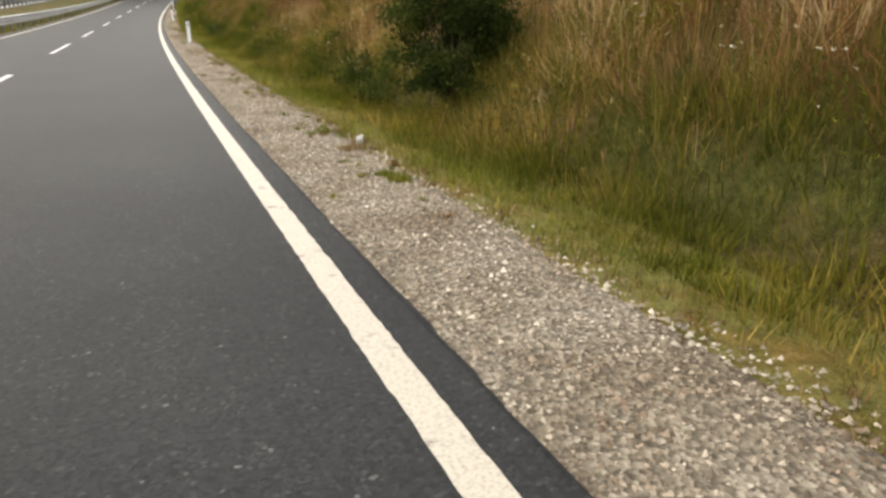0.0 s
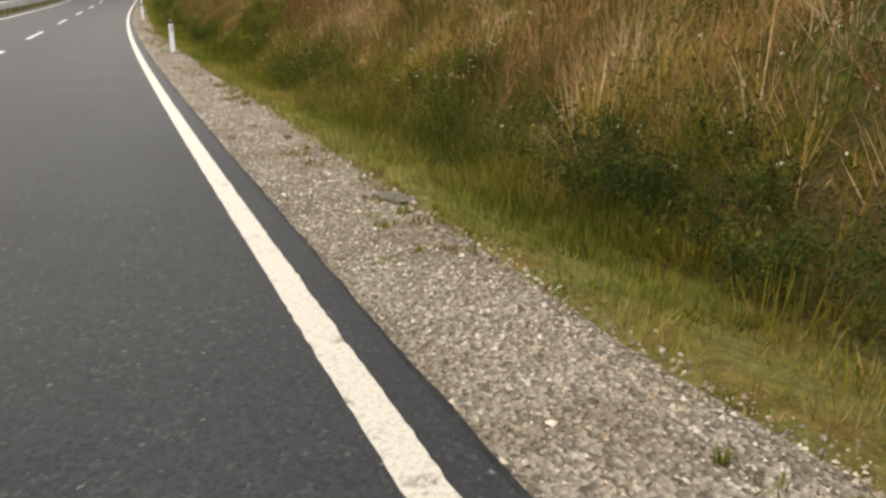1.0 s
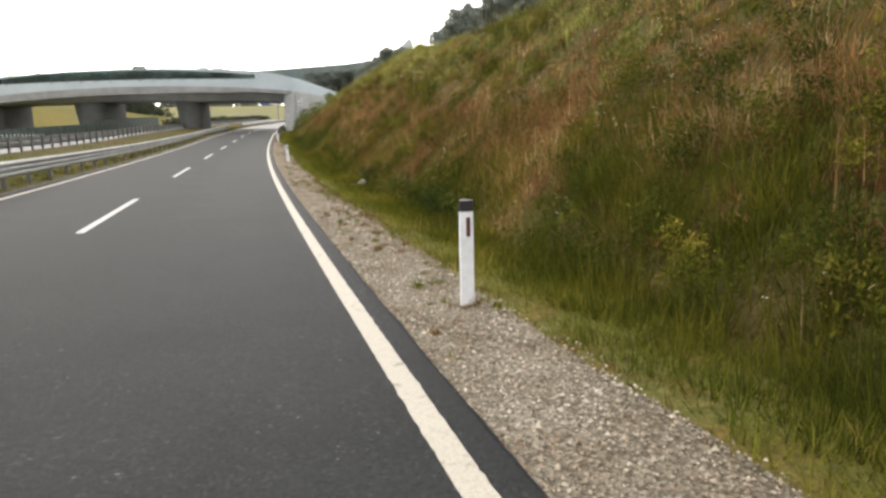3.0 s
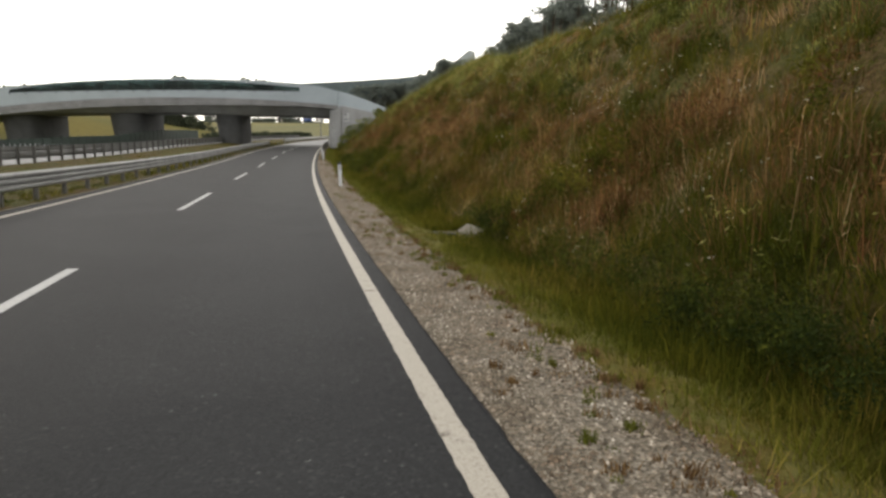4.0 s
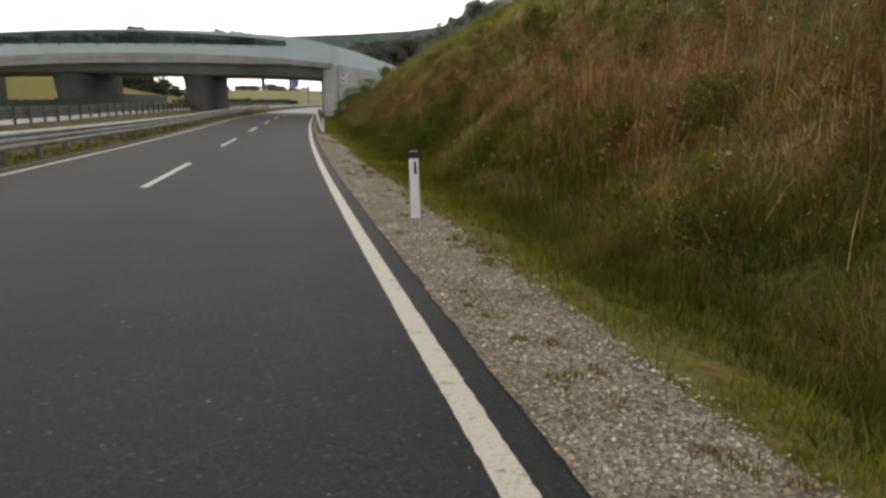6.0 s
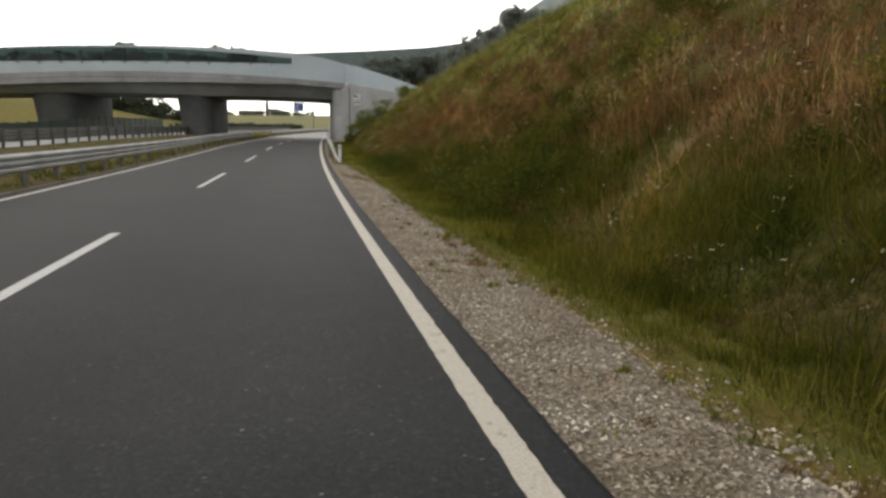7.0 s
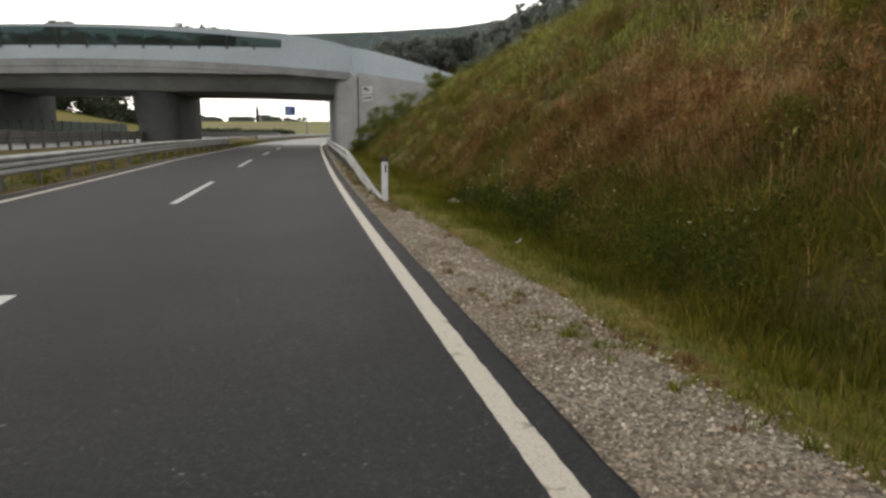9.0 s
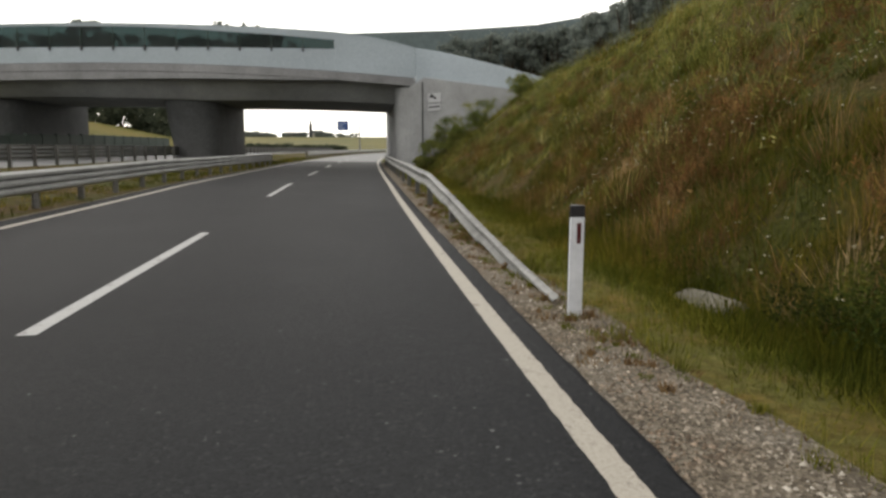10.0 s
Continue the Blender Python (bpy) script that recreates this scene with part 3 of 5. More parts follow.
def crash_barrier(name, label, u, y0, y1, base, top, sign, spacing, section=7.5, double=False, mat=ZINC):
    """Beam lengths bolted to posts, following the road. sign: the side to which the beam's face looks."""
    root = thing(name, label, "crash barrier", place(u, y0, base))
    root_at = root.location.copy()
    y = y0
    while y < y1 - 0.1:
        ys = np.linspace(y, min(y + section, y1) + 0.06, 6)
        for k, h in enumerate((top - 0.16, top - 0.50) if double else (top - 0.232,)):
            sweep("rail", profile_of(sign) if double else profile_of(sign, 0.965, TRIPLE_BEAM), [place(u + sign * 0.07, q, base + h) - root_at for q in ys], mat, root)
        y += section
    first = None
    n = int((y1 - y0) / spacing)
    for i in range(n + 1):
        at = place(u - sign * 0.02, y0 + i * spacing, base) - root_at
        if first is None:
            first = rail_post(root, at, top - 0.02)
        else:
            o = new("post", first.data)
            o.parent, o.location = root, at
    return root


crash_barrier("crash_barrier", "galvanised three-wave crash barrier along the grassy median", -7.62, -30, 135, 0.0, 0.80, 1, 2.5, 7.5)
crash_barrier("crash_barrier", "galvanised crash barrier that begins again past the bridge", -7.62, 161, 330, 0.0, 0.90, 1, 2.5, 7.5)
crash_barrier("crash_barrier", "weathered crash barrier of the opposite carriageway behind the median", -14.5, -20, 250, 0.42, 0.90, -1, 2.2, 8.8, True, DULL_ZINC)


def sloping_barrier():
    """The barrier by the slope: its end runs down into the gravel."""
    root = thing("crash_barrier", "galvanised crash barrier whose end slopes down into the gravel", "crash barrier", place(0.8, 88.2))
    at = root.location.copy()
    top = lambda y: -0.12 + 0.75 * (0.5 * float(smooth(87.5, 99.5, y)) + 0.5 * min(1.0, max(0.0, (y - 87.5) / 11)))
    side = lambda y: 0.84 - 0.14 * float(smooth(88, 100, y))
    for k, a in enumerate(np.arange(87.6, 150, 4.0)):
        grow_by = min(1.3, 0.8 + 0.17 * k)
        line = [place(side(q), q, top(q) + 0.16 - 0.158 * grow_by) - at for q in np.linspace(a, a + 4.05, 7)]
        sweep("rail", profile_of(-1, grow_by), line, WORN_ZINC, root)
    for q in np.arange(91, 150, 4.0):
        if top(q) > 0.1:
            rail_post(root, place(side(q) + 0.05, q, -0.05) - at, top(q) + 0.15)


sloping_barrier()


# ---- marker posts ----
def marker_post():
    root = thing("marker_post", "white plastic roadside marker post with black cap and dark reflector", "marker post", group="marker posts along the shoulder")
    def prism(z0, z1, grow=0.0, lean0=0.0, lean1=0.0):
        ring = [(-0.06, -0.045), (0.06, -0.045), (0.068, -0.03), (0.02, 0.05), (-0.02, 0.05), (-0.068, -0.03)]
        bm = bmesh.new()
        low = [bm.verts.new(((1 + grow) * x, (1 + grow) * y, z0 + lean0 * y)) for x, y in ring]
        high = [bm.verts.new(((1 + grow) * x, (1 + grow) * y, z1 + lean1 * y)) for x, y in ring]
        for i in range(6):
            bm.faces.new((low[i], low[(i + 1) % 6], high[(i + 1) % 6], high[i]))
        bm.faces.new(low)
        bm.faces.new(high)
        return bm
    part("shaft", prism(-0.25, 0.785), WHITE, root)
    part("cap", prism(0.785, 0.885, 0.03, 0.0, 0.08), BLACK, root, "black plastic cap")
    bm = bmesh.new()
    box(bm, (-0.005, -0.053, 0.56), (0.032, -0.043, 0.735), 0.003)
    part("reflector", bm, RED, root, "dark red reflector")
    return root


first_post = marker_post()
first_post.matrix_basis = pose(*place(1.10, 20.0, 0.04), 0, 0, 2)
for u, Y, rx, ry, rz in ((1.04, 52.78, 1.0, -2.2, -3), (0.84, 87.15, 0, 0.5, 3)):
    copy_thing(first_post, pose(*place(u, Y, 0.04), rx, ry, rz))

# ---- the bridge ----
SKEW = 0.15


def deck_rise(x):
    return -0.0022 * (x + 13) ** 2


def bridge_point(x, back, z):
    """A point of the bridge: x across the road, metres back from its near face, height."""
    return Vector((x, 133.3 - SKEW * x + back, z))


bridge = thing("road_bridge", "grey concrete road bridge over the motorway with noise barriers", "bridge", (0, 133, 1.1))
B0 = Vector((0, 133, 1.1))


def along_bridge(name, profile, x0, x1, mat, label="", n=28, camber=True, parent=bridge, sag=0.0):
    """A profile of (metres back, height) carried along the deck."""
    xs = np.linspace(x0, x1, n)
    V, F, m = [], [], len(profile)
    for x in xs:
        V += [bridge_point(x, b, z + (deck_rise(x) if camber else 0) - (float(np.interp(x, (-62, -45, -25, -6, 9), (-1.5, -1.1, 0.08, 0.44, -0.18))) if sag and z < 7.0 else 0) + (float(np.interp(x, (-62, -12, 0, 9), (-0.08, -0.08, 0.22, 0.80))) if b < 2 and 7.0 < z < 7.3 else 0)) - B0 for b, z in profile]
    for i in range(n - 1):
        F += [(i * m + k, i * m + (k + 1) % m, (i + 1) * m + (k + 1) % m, (i + 1) * m + k) for k in range(m)]
    F += [tuple(range(m)), tuple(range((n - 1) * m, n * m))]
    bm = bmesh.new()
    vs = [bm.verts.new(v) for v in V]
    for f in F:
        bm.faces.new([vs[k] for k in f])
    return part(name, bm, mat, parent, label)


XL, XR = -62.0, 9.0
along_bridge("deck", [(1.2, 7.15), (2.6, 6.45), (13.0, 6.45), (14.6, 7.15), (14.6, 7.95), (1.2, 7.95)], XL, XR + 1.5, CONCRETE, "grey concrete deck", sag=0.32)
along_bridge("edge_beam", [(0.0, 7.22), (0.10, 7.18), (1.3, 7.2), (1.3, 8.0), (0.32, 8.0), (0.32, 7.72), (0.0, 7.66)], XL, XR, CONCRETE_MID, "concrete edge beam")
along_bridge("edge_beam", [(14.5, 7.2), (15.8, 7.2), (15.8, 8.3), (14.5, 8.3)], XL, XR + 2, CONCRETE, "concrete edge beam")
along_bridge("kerb_band", [(0.012, 7.70), (0.26, 7.70), (0.26, 8.237), (0.05, 8.237), (0.05, 8.205), (0.012, 8.20)], XL, XR, CONCRETE_MID, "concrete kerb band")
# noise barrier: pale panels round a dark window band that narrows at its ends
BAND_L, BAND_R = -36.6, 3.55


def top_of(x):
    """Top of the barrier, which falls away past the window band."""
    return 10.80 + float(deck_rise(x)) - 0.018 * max(0.0, x - 3.2) ** 2


SILL = np.polyfit((-62, -36.6, -18.8, -6.6, 3.5, 9), (7.2, 8.76, 9.25, 9.22, 9.13, 9.0), 3)


def sill_of(x):
    return float(np.polyval(SILL, x))


def head_of(x):
    return min(float(np.interp(x, (-62, -36.6, -33, -28, -22, -16, -10, -6.6, -1, 3.5), (8.4, 9.2, 9.75, 10.25, 10.55, 10.66, 10.62, 10.48, 10.12, 9.72))), top_of(x) - 0.06)


def upright(name, x0, x1, low, high, front, back, mat, n=4, label=""):
    """A plate of the barrier between two curves of height."""
    bm = bmesh.new()
    rows = []
    for x in np.linspace(x0, x1, n):
        rows.append([bm.verts.new(bridge_point(x, b, z) - B0) for b, z in ((front, low(x)), (back, low(x)), (back, high(x)), (front, high(x)))])
    for a, b in zip(rows, rows[1:]):
        for k in range(4):
            bm.faces.new((a[k], a[(k + 1) % 4], b[(k + 1) % 4], b[k]))
    bm.faces.new(rows[0])
    bm.faces.new(rows[-1])
    return part(name, bm, mat, bridge, label)


def barrier_plates():
    width = 2.08
    foot = lambda x: 8.24 + float(deck_rise(x))
    edges = [BAND_L]
    while edges[0] > XL + width:
        edges.insert(0, edges[0] - width)
    edges.insert(0, XL)
    m = round((BAND_R - BAND_L) / width)
    edges += [BAND_L + (BAND_R - BAND_L) * k / m for k in range(1, m + 1)]
    while edges[-1] < XR - width:
        edges.append(edges[-1] + width)
    edges.append(XR)
    for x0, x1 in zip(edges, edges[1:]):
        a, b = x0 + 0.0015, x1 - 0.0015
        if BAND_L - 0.01 <= x0 and x1 <= BAND_R + 0.01:
            upright("panel", a, b, foot, lambda x: sill_of(x) - 0.003, 0.02, 0.14, PANEL)
            upright("pane", a, b, sill_of, lambda x: head_of(x) - 0.003, 0.06, 0.10, TINT)
            upright("panel", a, b, head_of, top_of, 0.02, 0.14, PANEL)
            upright("mullion", x0 - 0.025, x0 + 0.025, sill_of, lambda x: head_of(x) - 0.003, 0.03, 0.058, GREEN_WALL, 2)
            upright("bracket", x0 - 0.07, x0 + 0.07, lambda x: sill_of(x) - 0.20, lambda x: sill_of(x) + 0.10, -0.10, 0.018, BLACK, 2)
        else:
            upright("panel", a, b, foot, top_of, 0.02, 0.14, PANEL)
    for x0, x1 in zip(np.linspace(XL, XR, 12), np.linspace(XL, XR, 12)[1:]):
        upright("coping", x0, x1, lambda x: top_of(x) + 0.003, lambda x: top_of(x) + 0.06, -0.01, 0.17, PANEL, 6)


barrier_plates()


def rounded_wall(name, x0, x1, back0, back1, z0, z1, flare, mat, label, drift=0.06):
    """A wall pier with round ends, widening towards the deck."""
    bm = bmesh.new()
    rings = []
    w, mid = (x1 - x0) / 2, (x0 + x1) / 2
    for z, f in ((z0, 0.0), (z0 + 1.8, flare * 0.3), (z1 - 1.6, flare * 0.75), (z1 - 0.3, flare), (z1 + 0.5, flare * 1.1)):
        ring = []
        for k in range(28):
            a = 2 * math.pi * k / 28
            end = back1 - w if math.sin(a) > 0 else back0 + w
            bx, by = mid - f + (w + f) * math.cos(a), end + (w + f) * math.sin(a)
            ring.append(bm.verts.new(bridge_point(bx + drift * (by - back0), by, z) - B0))
        rings.append(ring)
    for a, b in zip(rings, rings[1:]):
        for k in range(28):
            bm.faces.new((a[k], a[(k + 1) % 28], b[(k + 1) % 28], b[k]))
    bm.faces.new(rings[-1])
    return part(name, bm, mat, bridge, label)


# Pier colour includes the shade under the deck.
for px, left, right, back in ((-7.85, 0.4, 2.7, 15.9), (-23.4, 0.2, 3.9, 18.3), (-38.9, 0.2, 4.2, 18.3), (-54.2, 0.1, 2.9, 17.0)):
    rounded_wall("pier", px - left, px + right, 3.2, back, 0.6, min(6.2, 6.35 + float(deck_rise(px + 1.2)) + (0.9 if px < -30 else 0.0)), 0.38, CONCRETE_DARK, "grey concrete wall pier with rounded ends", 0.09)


def abutment():
    """The retaining wall beside the road, rounded at its near corner, and its wing."""
    line = [Vector((8.55, 150.5, 0)), Vector((8.15, 141, 0)), Vector((7.75, 133.4, 0))]
    c = Vector((8.95, 133.2, 0))
    for k in range(1, 7):
        a = math.pi + k * math.radians(70) / 6
        line.append(c + 1.2 * Vector((math.cos(a), math.sin(a), 0)))
    corner = line[-1]
    wing = Vector((15.3, 121.4, 0))
    for k in range(1, 9):
        line.append(corner.lerp(wing, k / 8))
    bm = bmesh.new()
    rows = []
    n = len(line)
    for i, p in enumerate(line):
        t = max(0, (i - 8) / (n - 9))
        top = 7.15 + deck_rise(p.x) * 0.6 if i < 9 else 7.34 - 2.1 * t
        inner = p + Vector((0.9, 0.45, 0))
        rows.append([bm.verts.new(Vector((q.x, q.y, z)) - B0) for q, z in ((p, 0.0), (p, top), (inner, top), (inner, 0.0))])
    for a, b in zip(rows, rows[1:]):
        for k in range(3):
            bm.faces.new((a[k], a[k + 1], b[k + 1], b[k]))
    bm.faces.new(rows[0])
    bm.faces.new(rows[-1])
    part("abutment", bm, CONCRETE, bridge, "smooth grey concrete abutment with a rounded corner")
    # panels on the wing, falling away to the slope
    tops = lambda t: 9.19 - 3.19 * t ** 1.12
    n = 7
    a0 = Vector((8.785, 131.85, 0))
    for i in range(n):
        t0, t1 = i / n, (i + 1) / n
        inside = Vector((0.22, 0.12, 0))
        p, q = a0.lerp(wing, t0) + inside, a0.lerp(wing, t1 - 0.0006) + inside
        off = Vector((0.12, 0.07, 0))
        f0, f1 = 6.8 - 2.1 * t0, 6.8 - 2.1 * t1
        V = [Vector((v.x, v.y, z)) - B0 for v, z in ((p, f0), (q, f1), (q, tops(t1)), (p, tops(t0)))]
        V += [v + off for v in V]
        solid("panel", V, [(0, 1, 2, 3), (7, 6, 5, 4), (0, 4, 5, 1), (1, 5, 6, 2), (2, 6, 7, 3), (3, 7, 4, 0)], PANEL, bridge)


abutment()


def wall_sign(x, z0, z1, width, name, label):
    root = thing(name, label, "sign", (0, 0, 0))
    d = Vector((6.76, -10.67, 0)).normalized()
    p = Vector((8.54, 132.07, 0)) + d * x - Vector((0.84, 0.53, 0)) * 0.06
    bm = bmesh.new()
    box(bm, (0, -0.02, z0), (width, 0.02, z1), 0.008)
    part("plate", bm, SIGN_FACE, root)
    bm = bmesh.new()
    if z1 - z0 > 0.55:
        box(bm, (0.18, -0.026, z0 + 0.30), (0.62, -0.022, z0 + 0.46))
        box(bm, (0.62, -0.026, z0 + 0.18), (0.82, -0.022, z0 + 0.36))
        box(bm, (0.28, -0.026, z0 + 0.46), (0.50, -0.022, z0 + 0.54))
    else:
        box(bm, (0.12, -0.026, z0 + 0.2), (width - 0.12, -0.022, z0 + 0.3))
    part("mark", bm, BLACK, root, "dark printed mark")
    root.matrix_basis = Matrix.Translation(p) @ Matrix.Rotation(math.atan2(d.y, d.x), 4, "Z")


bm = bmesh.new()
box(bm, (-0.035, -0.02, 0.6), (0.035, 0.03, 6.75))
joint = part("joint", bm, CONCRETE_DARK, bridge, "dark vertical construction joint")
joint.matrix_basis = Matrix.Translation(Vector((8.54 + 0.535 * 1.55 - 0.07, 132.07 - 0.845 * 1.55 - 0.02, 0)) - B0) @ Matrix.Rotation(math.atan2(-10.67, 6.76), 4, "Z")
wall_sign(2.1, 5.38, 5.97, 1.3, "camera_sign", "white plate with a dark pictogram on concrete")
wall_sign(2.1, 4.83, 5.26, 1.3, "text_sign", "white plate with an unreadable line on concrete")

# noise barrier on the embankment, curving back from the bridge
BACK = [(3.6, 134.2, 10.35), (11.5, 135.3, 10.95), (18.3, 134.8, 11.45), (21.6, 132.6, 11.75), (22.9, 129.4, 11.85), (22.8, 122.8, 11.85), (22.7, 113.8, 12.1), (21.9, 105.1, 12.05), (20.45, 97, 10.9)]
def back_barrier():
    root = thing("noise_barrier", "dark green noise barrier curving along the top of the embankment", "noise barrier", (18, 119, 7))
    at = Vector((18, 119, 7))
    pts = []
    for a, b in zip(BACK, BACK[1:]):
        a, b = Vector(a), Vector(b)
        n = max(1, round((b - a).length / 2.5))
        pts += [a.lerp(b, k / n) for k in range(n)]
    pts.append(Vector(BACK[-1]))
    for p, q in zip(pts, pts[1:]):
        q = p.lerp(q, 0.99)
        off = Vector((0.10, 0.03, 0))
        z0 = 7.6 if p.x < 13 else 5.5
        V = [Vector((p.x, p.y, z0)) - at, Vector((q.x, q.y, z0)) - at, q - at, p - at]
        V += [v + off for v in V]
        solid("panel", V, [(0, 1, 2, 3), (7, 6, 5, 4), (0, 4, 5, 1), (1, 5, 6, 2), (2, 6, 7, 3), (3, 7, 4, 0)], BACK_WALL, root)


back_barrier()


# green wall beside the opposite carriageway
def green_wall():
    root = thing("low_noise_wall", "low dark green slatted noise wall beside the opposite carriageway", "noise barrier", place(-25, 40))
    at = root.location.copy()
    tall = lambda y: float(np.interp(y, (8, 60, 120, 136, 150), (1.0, 1.0, 1.15, 1.75, 1.95)))
    for i in range(66):
        y = 8 + i * 2.5
        p, q = place(-25, y, 0.42), place(-25, y + 2.5, 0.42)
        d = q - p
        m = Matrix.Translation(p - at) @ Matrix.Rotation(math.atan2(-d.x, d.y), 4, "Z")
        bm = bmesh.new()
        box(bm, (-0.08, 0.02, 0), (0.08, 2.48, tall(y)), 0.02)
        part("panel", bm, GREEN_WALL, root).matrix_basis = m
        bm = bmesh.new()
        box(bm, (-0.1, -0.06, -0.2), (0.12, 0.06, tall(y) + 0.02))
        part("post", bm, GREEN_WALL, root).matrix_basis = m


green_wall()


def short_posts():
    """White stubs along the outer edge of the opposite carriageway."""
    root = thing("post_row", "row of short white posts before the green wall", "posts", place(-24.45, 84))
    at = root.location.copy()
    for i in range(19):
        y = 84 + 1.08 * i
        top = 1.24 - 0.03 * max(0.0, y - 93)
        bm = bmesh.new()
        box(bm, (-0.05, -0.05, 0.3), (0.05, 0.05, 0.72))
        box(bm, (-0.025, -0.025, 0.72), (0.025, 0.025, top))
        o = part("post", bm, WHITE, root)
        p = Vector((float(edge_x(y)) - 24.45, y, float(road_z(y))))
        o.location = p - at


short_posts()


# ---- direction sign ----
def direction_sign():
    Y = 280.0
    foot = Vector((12.5, Y, float(land(12.5 - float(edge_x(Y)), Y))))
    root = thing("direction_sign", "blue direction sign on a grey cantilever mast over the road", "sign", foot)
    bm = bmesh.new()
    bmesh.ops.create_cone(bm, cap_ends=True, segments=12, radius1=0.22, radius2=0.15, depth=10.75 - foot.z, matrix=Matrix.Translation((0, 0, (10.75 - foot.z) / 2)))
    part("mast", bm, DULL_ZINC, root)
    bm = bmesh.new()
    box(bm, (-5.7, -0.09, 10.43 - foot.z), (0.1, 0.09, 10.63 - foot.z), 0.02)
    part("arm", bm, DULL_ZINC, root)
    bm = bmesh.new()
    box(bm, (-5.87, -0.22, 9.3 - foot.z), (-2.95, -0.12, 11.85 - foot.z), 0.04)
    plate = part("plate", bm, BLUE, root, "blue plate")
    bm = bmesh.new()
    for a, b, z in ((-5.55, -4.2, 11.05), (-5.55, -4.5, 10.5), (-5.55, -3.9, 9.95)):
        box(bm, (a, -0.235, z - foot.z), (b, -0.225, z + 0.11 - foot.z))
    part("lettering", bm, WHITE, plate, "unreadable white bars")


direction_sign()


# ---- plants ----
def leaf_cloud(centres, radii, count, size, seed, squash=0.8, slim=0.45):
    """Many small leaves, as bent quads, through rounded volumes: arrays of points and quads."""
    rng = np.random.default_rng(seed)
    centres, radii = np.asarray(centres, float), np.asarray(radii, float)
    twigs = 9
    own = np.clip(np.repeat(rng.uniform(0, 1, len(centres)) ** 1.2, twigs) * 0.75 + rng.uniform(-0.12, 0.3, len(centres) * twigs), 0, 1)
    d = rng.normal(size=(len(centres), twigs, 3))
    d /= np.linalg.norm(d, axis=2, keepdims=True)
    d[..., 2] = np.abs(d[..., 2]) * np.where(rng.uniform(size=d.shape[:2]) < 0.7, 1, -1)
    centres = (centres[:, None] + d * radii[:, None, None] * rng.uniform(0.25, 1.0, (len(radii), twigs, 1)) * [1, 1, squash]).reshape(-1, 3)
    radii = np.repeat(radii, twigs) * rng.uniform(0.22, 0.55, len(centres))
    pick = rng.choice(len(centres), count, p=radii**2 / (radii**2).sum())
    d = rng.normal(size=(count, 3)) * 0.55
    p = centres[pick] + d * radii[pick][:, None] * [1, 1, squash]
    a = rng.normal(size=(count, 3))
    a /= np.linalg.norm(a, axis=1)[:, None]
    b = np.cross(a, rng.normal(size=(count, 3)))
    b /= np.linalg.norm(b, axis=1)[:, None]
    s = size * rng.uniform(0.5, 1.4, count)[:, None]
    V = np.stack([p - a * s, p + b * s * slim, p + a * s, p - b * s * slim], 1).reshape(-1, 3)
    return V, np.arange(count * 4).reshape(-1, 4), np.repeat(own[pick], 4)


def limb(bm, p, q, r0, r1, sides=7):
    d = Vector(q) - Vector(p)
    m = Matrix.Translation((Vector(p) + Vector(q)) / 2) @ d.to_track_quat("Z", "Y").to_matrix().to_4x4()
    bmesh.ops.create_cone(bm, cap_ends=True, segments=sides, radius1=r0, radius2=r1, depth=d.length, matrix=m)


def tree(at, height, spread, leaves, size, seed, name="tree", label="dark green leafy tree", category="tree", mat=None, trunk=0.18, low=0.35, limbs=9, group="", stout=1.0):
    rng = np.random.default_rng(seed)
    root = thing(name, label, category, at, group)
    bm = bmesh.new()
    fork = height * trunk
    limb(bm, (0, 0, -0.3), (0, 0, fork + 0.1), height * 0.035 * stout, height * 0.025 * stout)
    cs, rs = [], []
    for k in range(limbs):
        a, lift = rng.uniform(0, 6.28), rng.uniform(low, 0.9)
        q = Vector((math.cos(a) * spread * rng.uniform(0.2, 0.75), math.sin(a) * spread * rng.uniform(0.2, 0.75), height * lift))
        limb(bm, (0, 0, fork * rng.uniform(0.7, 1.0)), q, height * 0.016 * stout, height * 0.004 * stout, 5)
        cs.append(q)
        rs.append(spread * rng.uniform(0.25, 0.5))
    cs.append((0, 0, height * 0.85))
    rs.append(spread * 0.35)
    part("trunk", bm, BARK, root)
    V, F, own = leaf_cloud(cs, rs, leaves, size, seed)
    crown = raw_mesh("crown", V, F, mat or LEAF, tuft=own)
    crown.parent = root
    return root


# dark bush at the foot of the slope, with low shrubs beside it
tree(on_land(3.2, -3.8), 2.3, 1.0, 38000, 0.028, 11, "bush", "dense dark green bush on the grassy slope", "bush", BUSH_LEAF, 0.06, 0.03, 44, stout=0.35)

# a wood on the hill past the embankment
for i, (X, top) in enumerate(((37.6, 17.6), (39, 20.2), (40.6, 21.6), (43, 23.2), (46, 25.2), (49.5, 27), (37.4, 18.6), (38.6, 21), (40, 22.5), (42, 24), (44.5, 25.8), (47.5, 27), (51, 28.8), (54.5, 30), (58, 31), (62, 32), (41.5, 20.5), (45, 22.5), (49, 24), (54, 25), (66, 32))):
    Y = 145 + 3 * math.sin(i * 2.3)
    g = float(land(X - float(edge_x(Y)), Y))
    tree(Vector((X, Y, g)), top - g, 2.4 + 0.1 * i, 2200, 0.33, 20 + i, "tree", "dark leafy tree on the hill behind the embankment", "tree", HAZY_LEAF, 0.18, 0.5, 20, "trees on the hill")

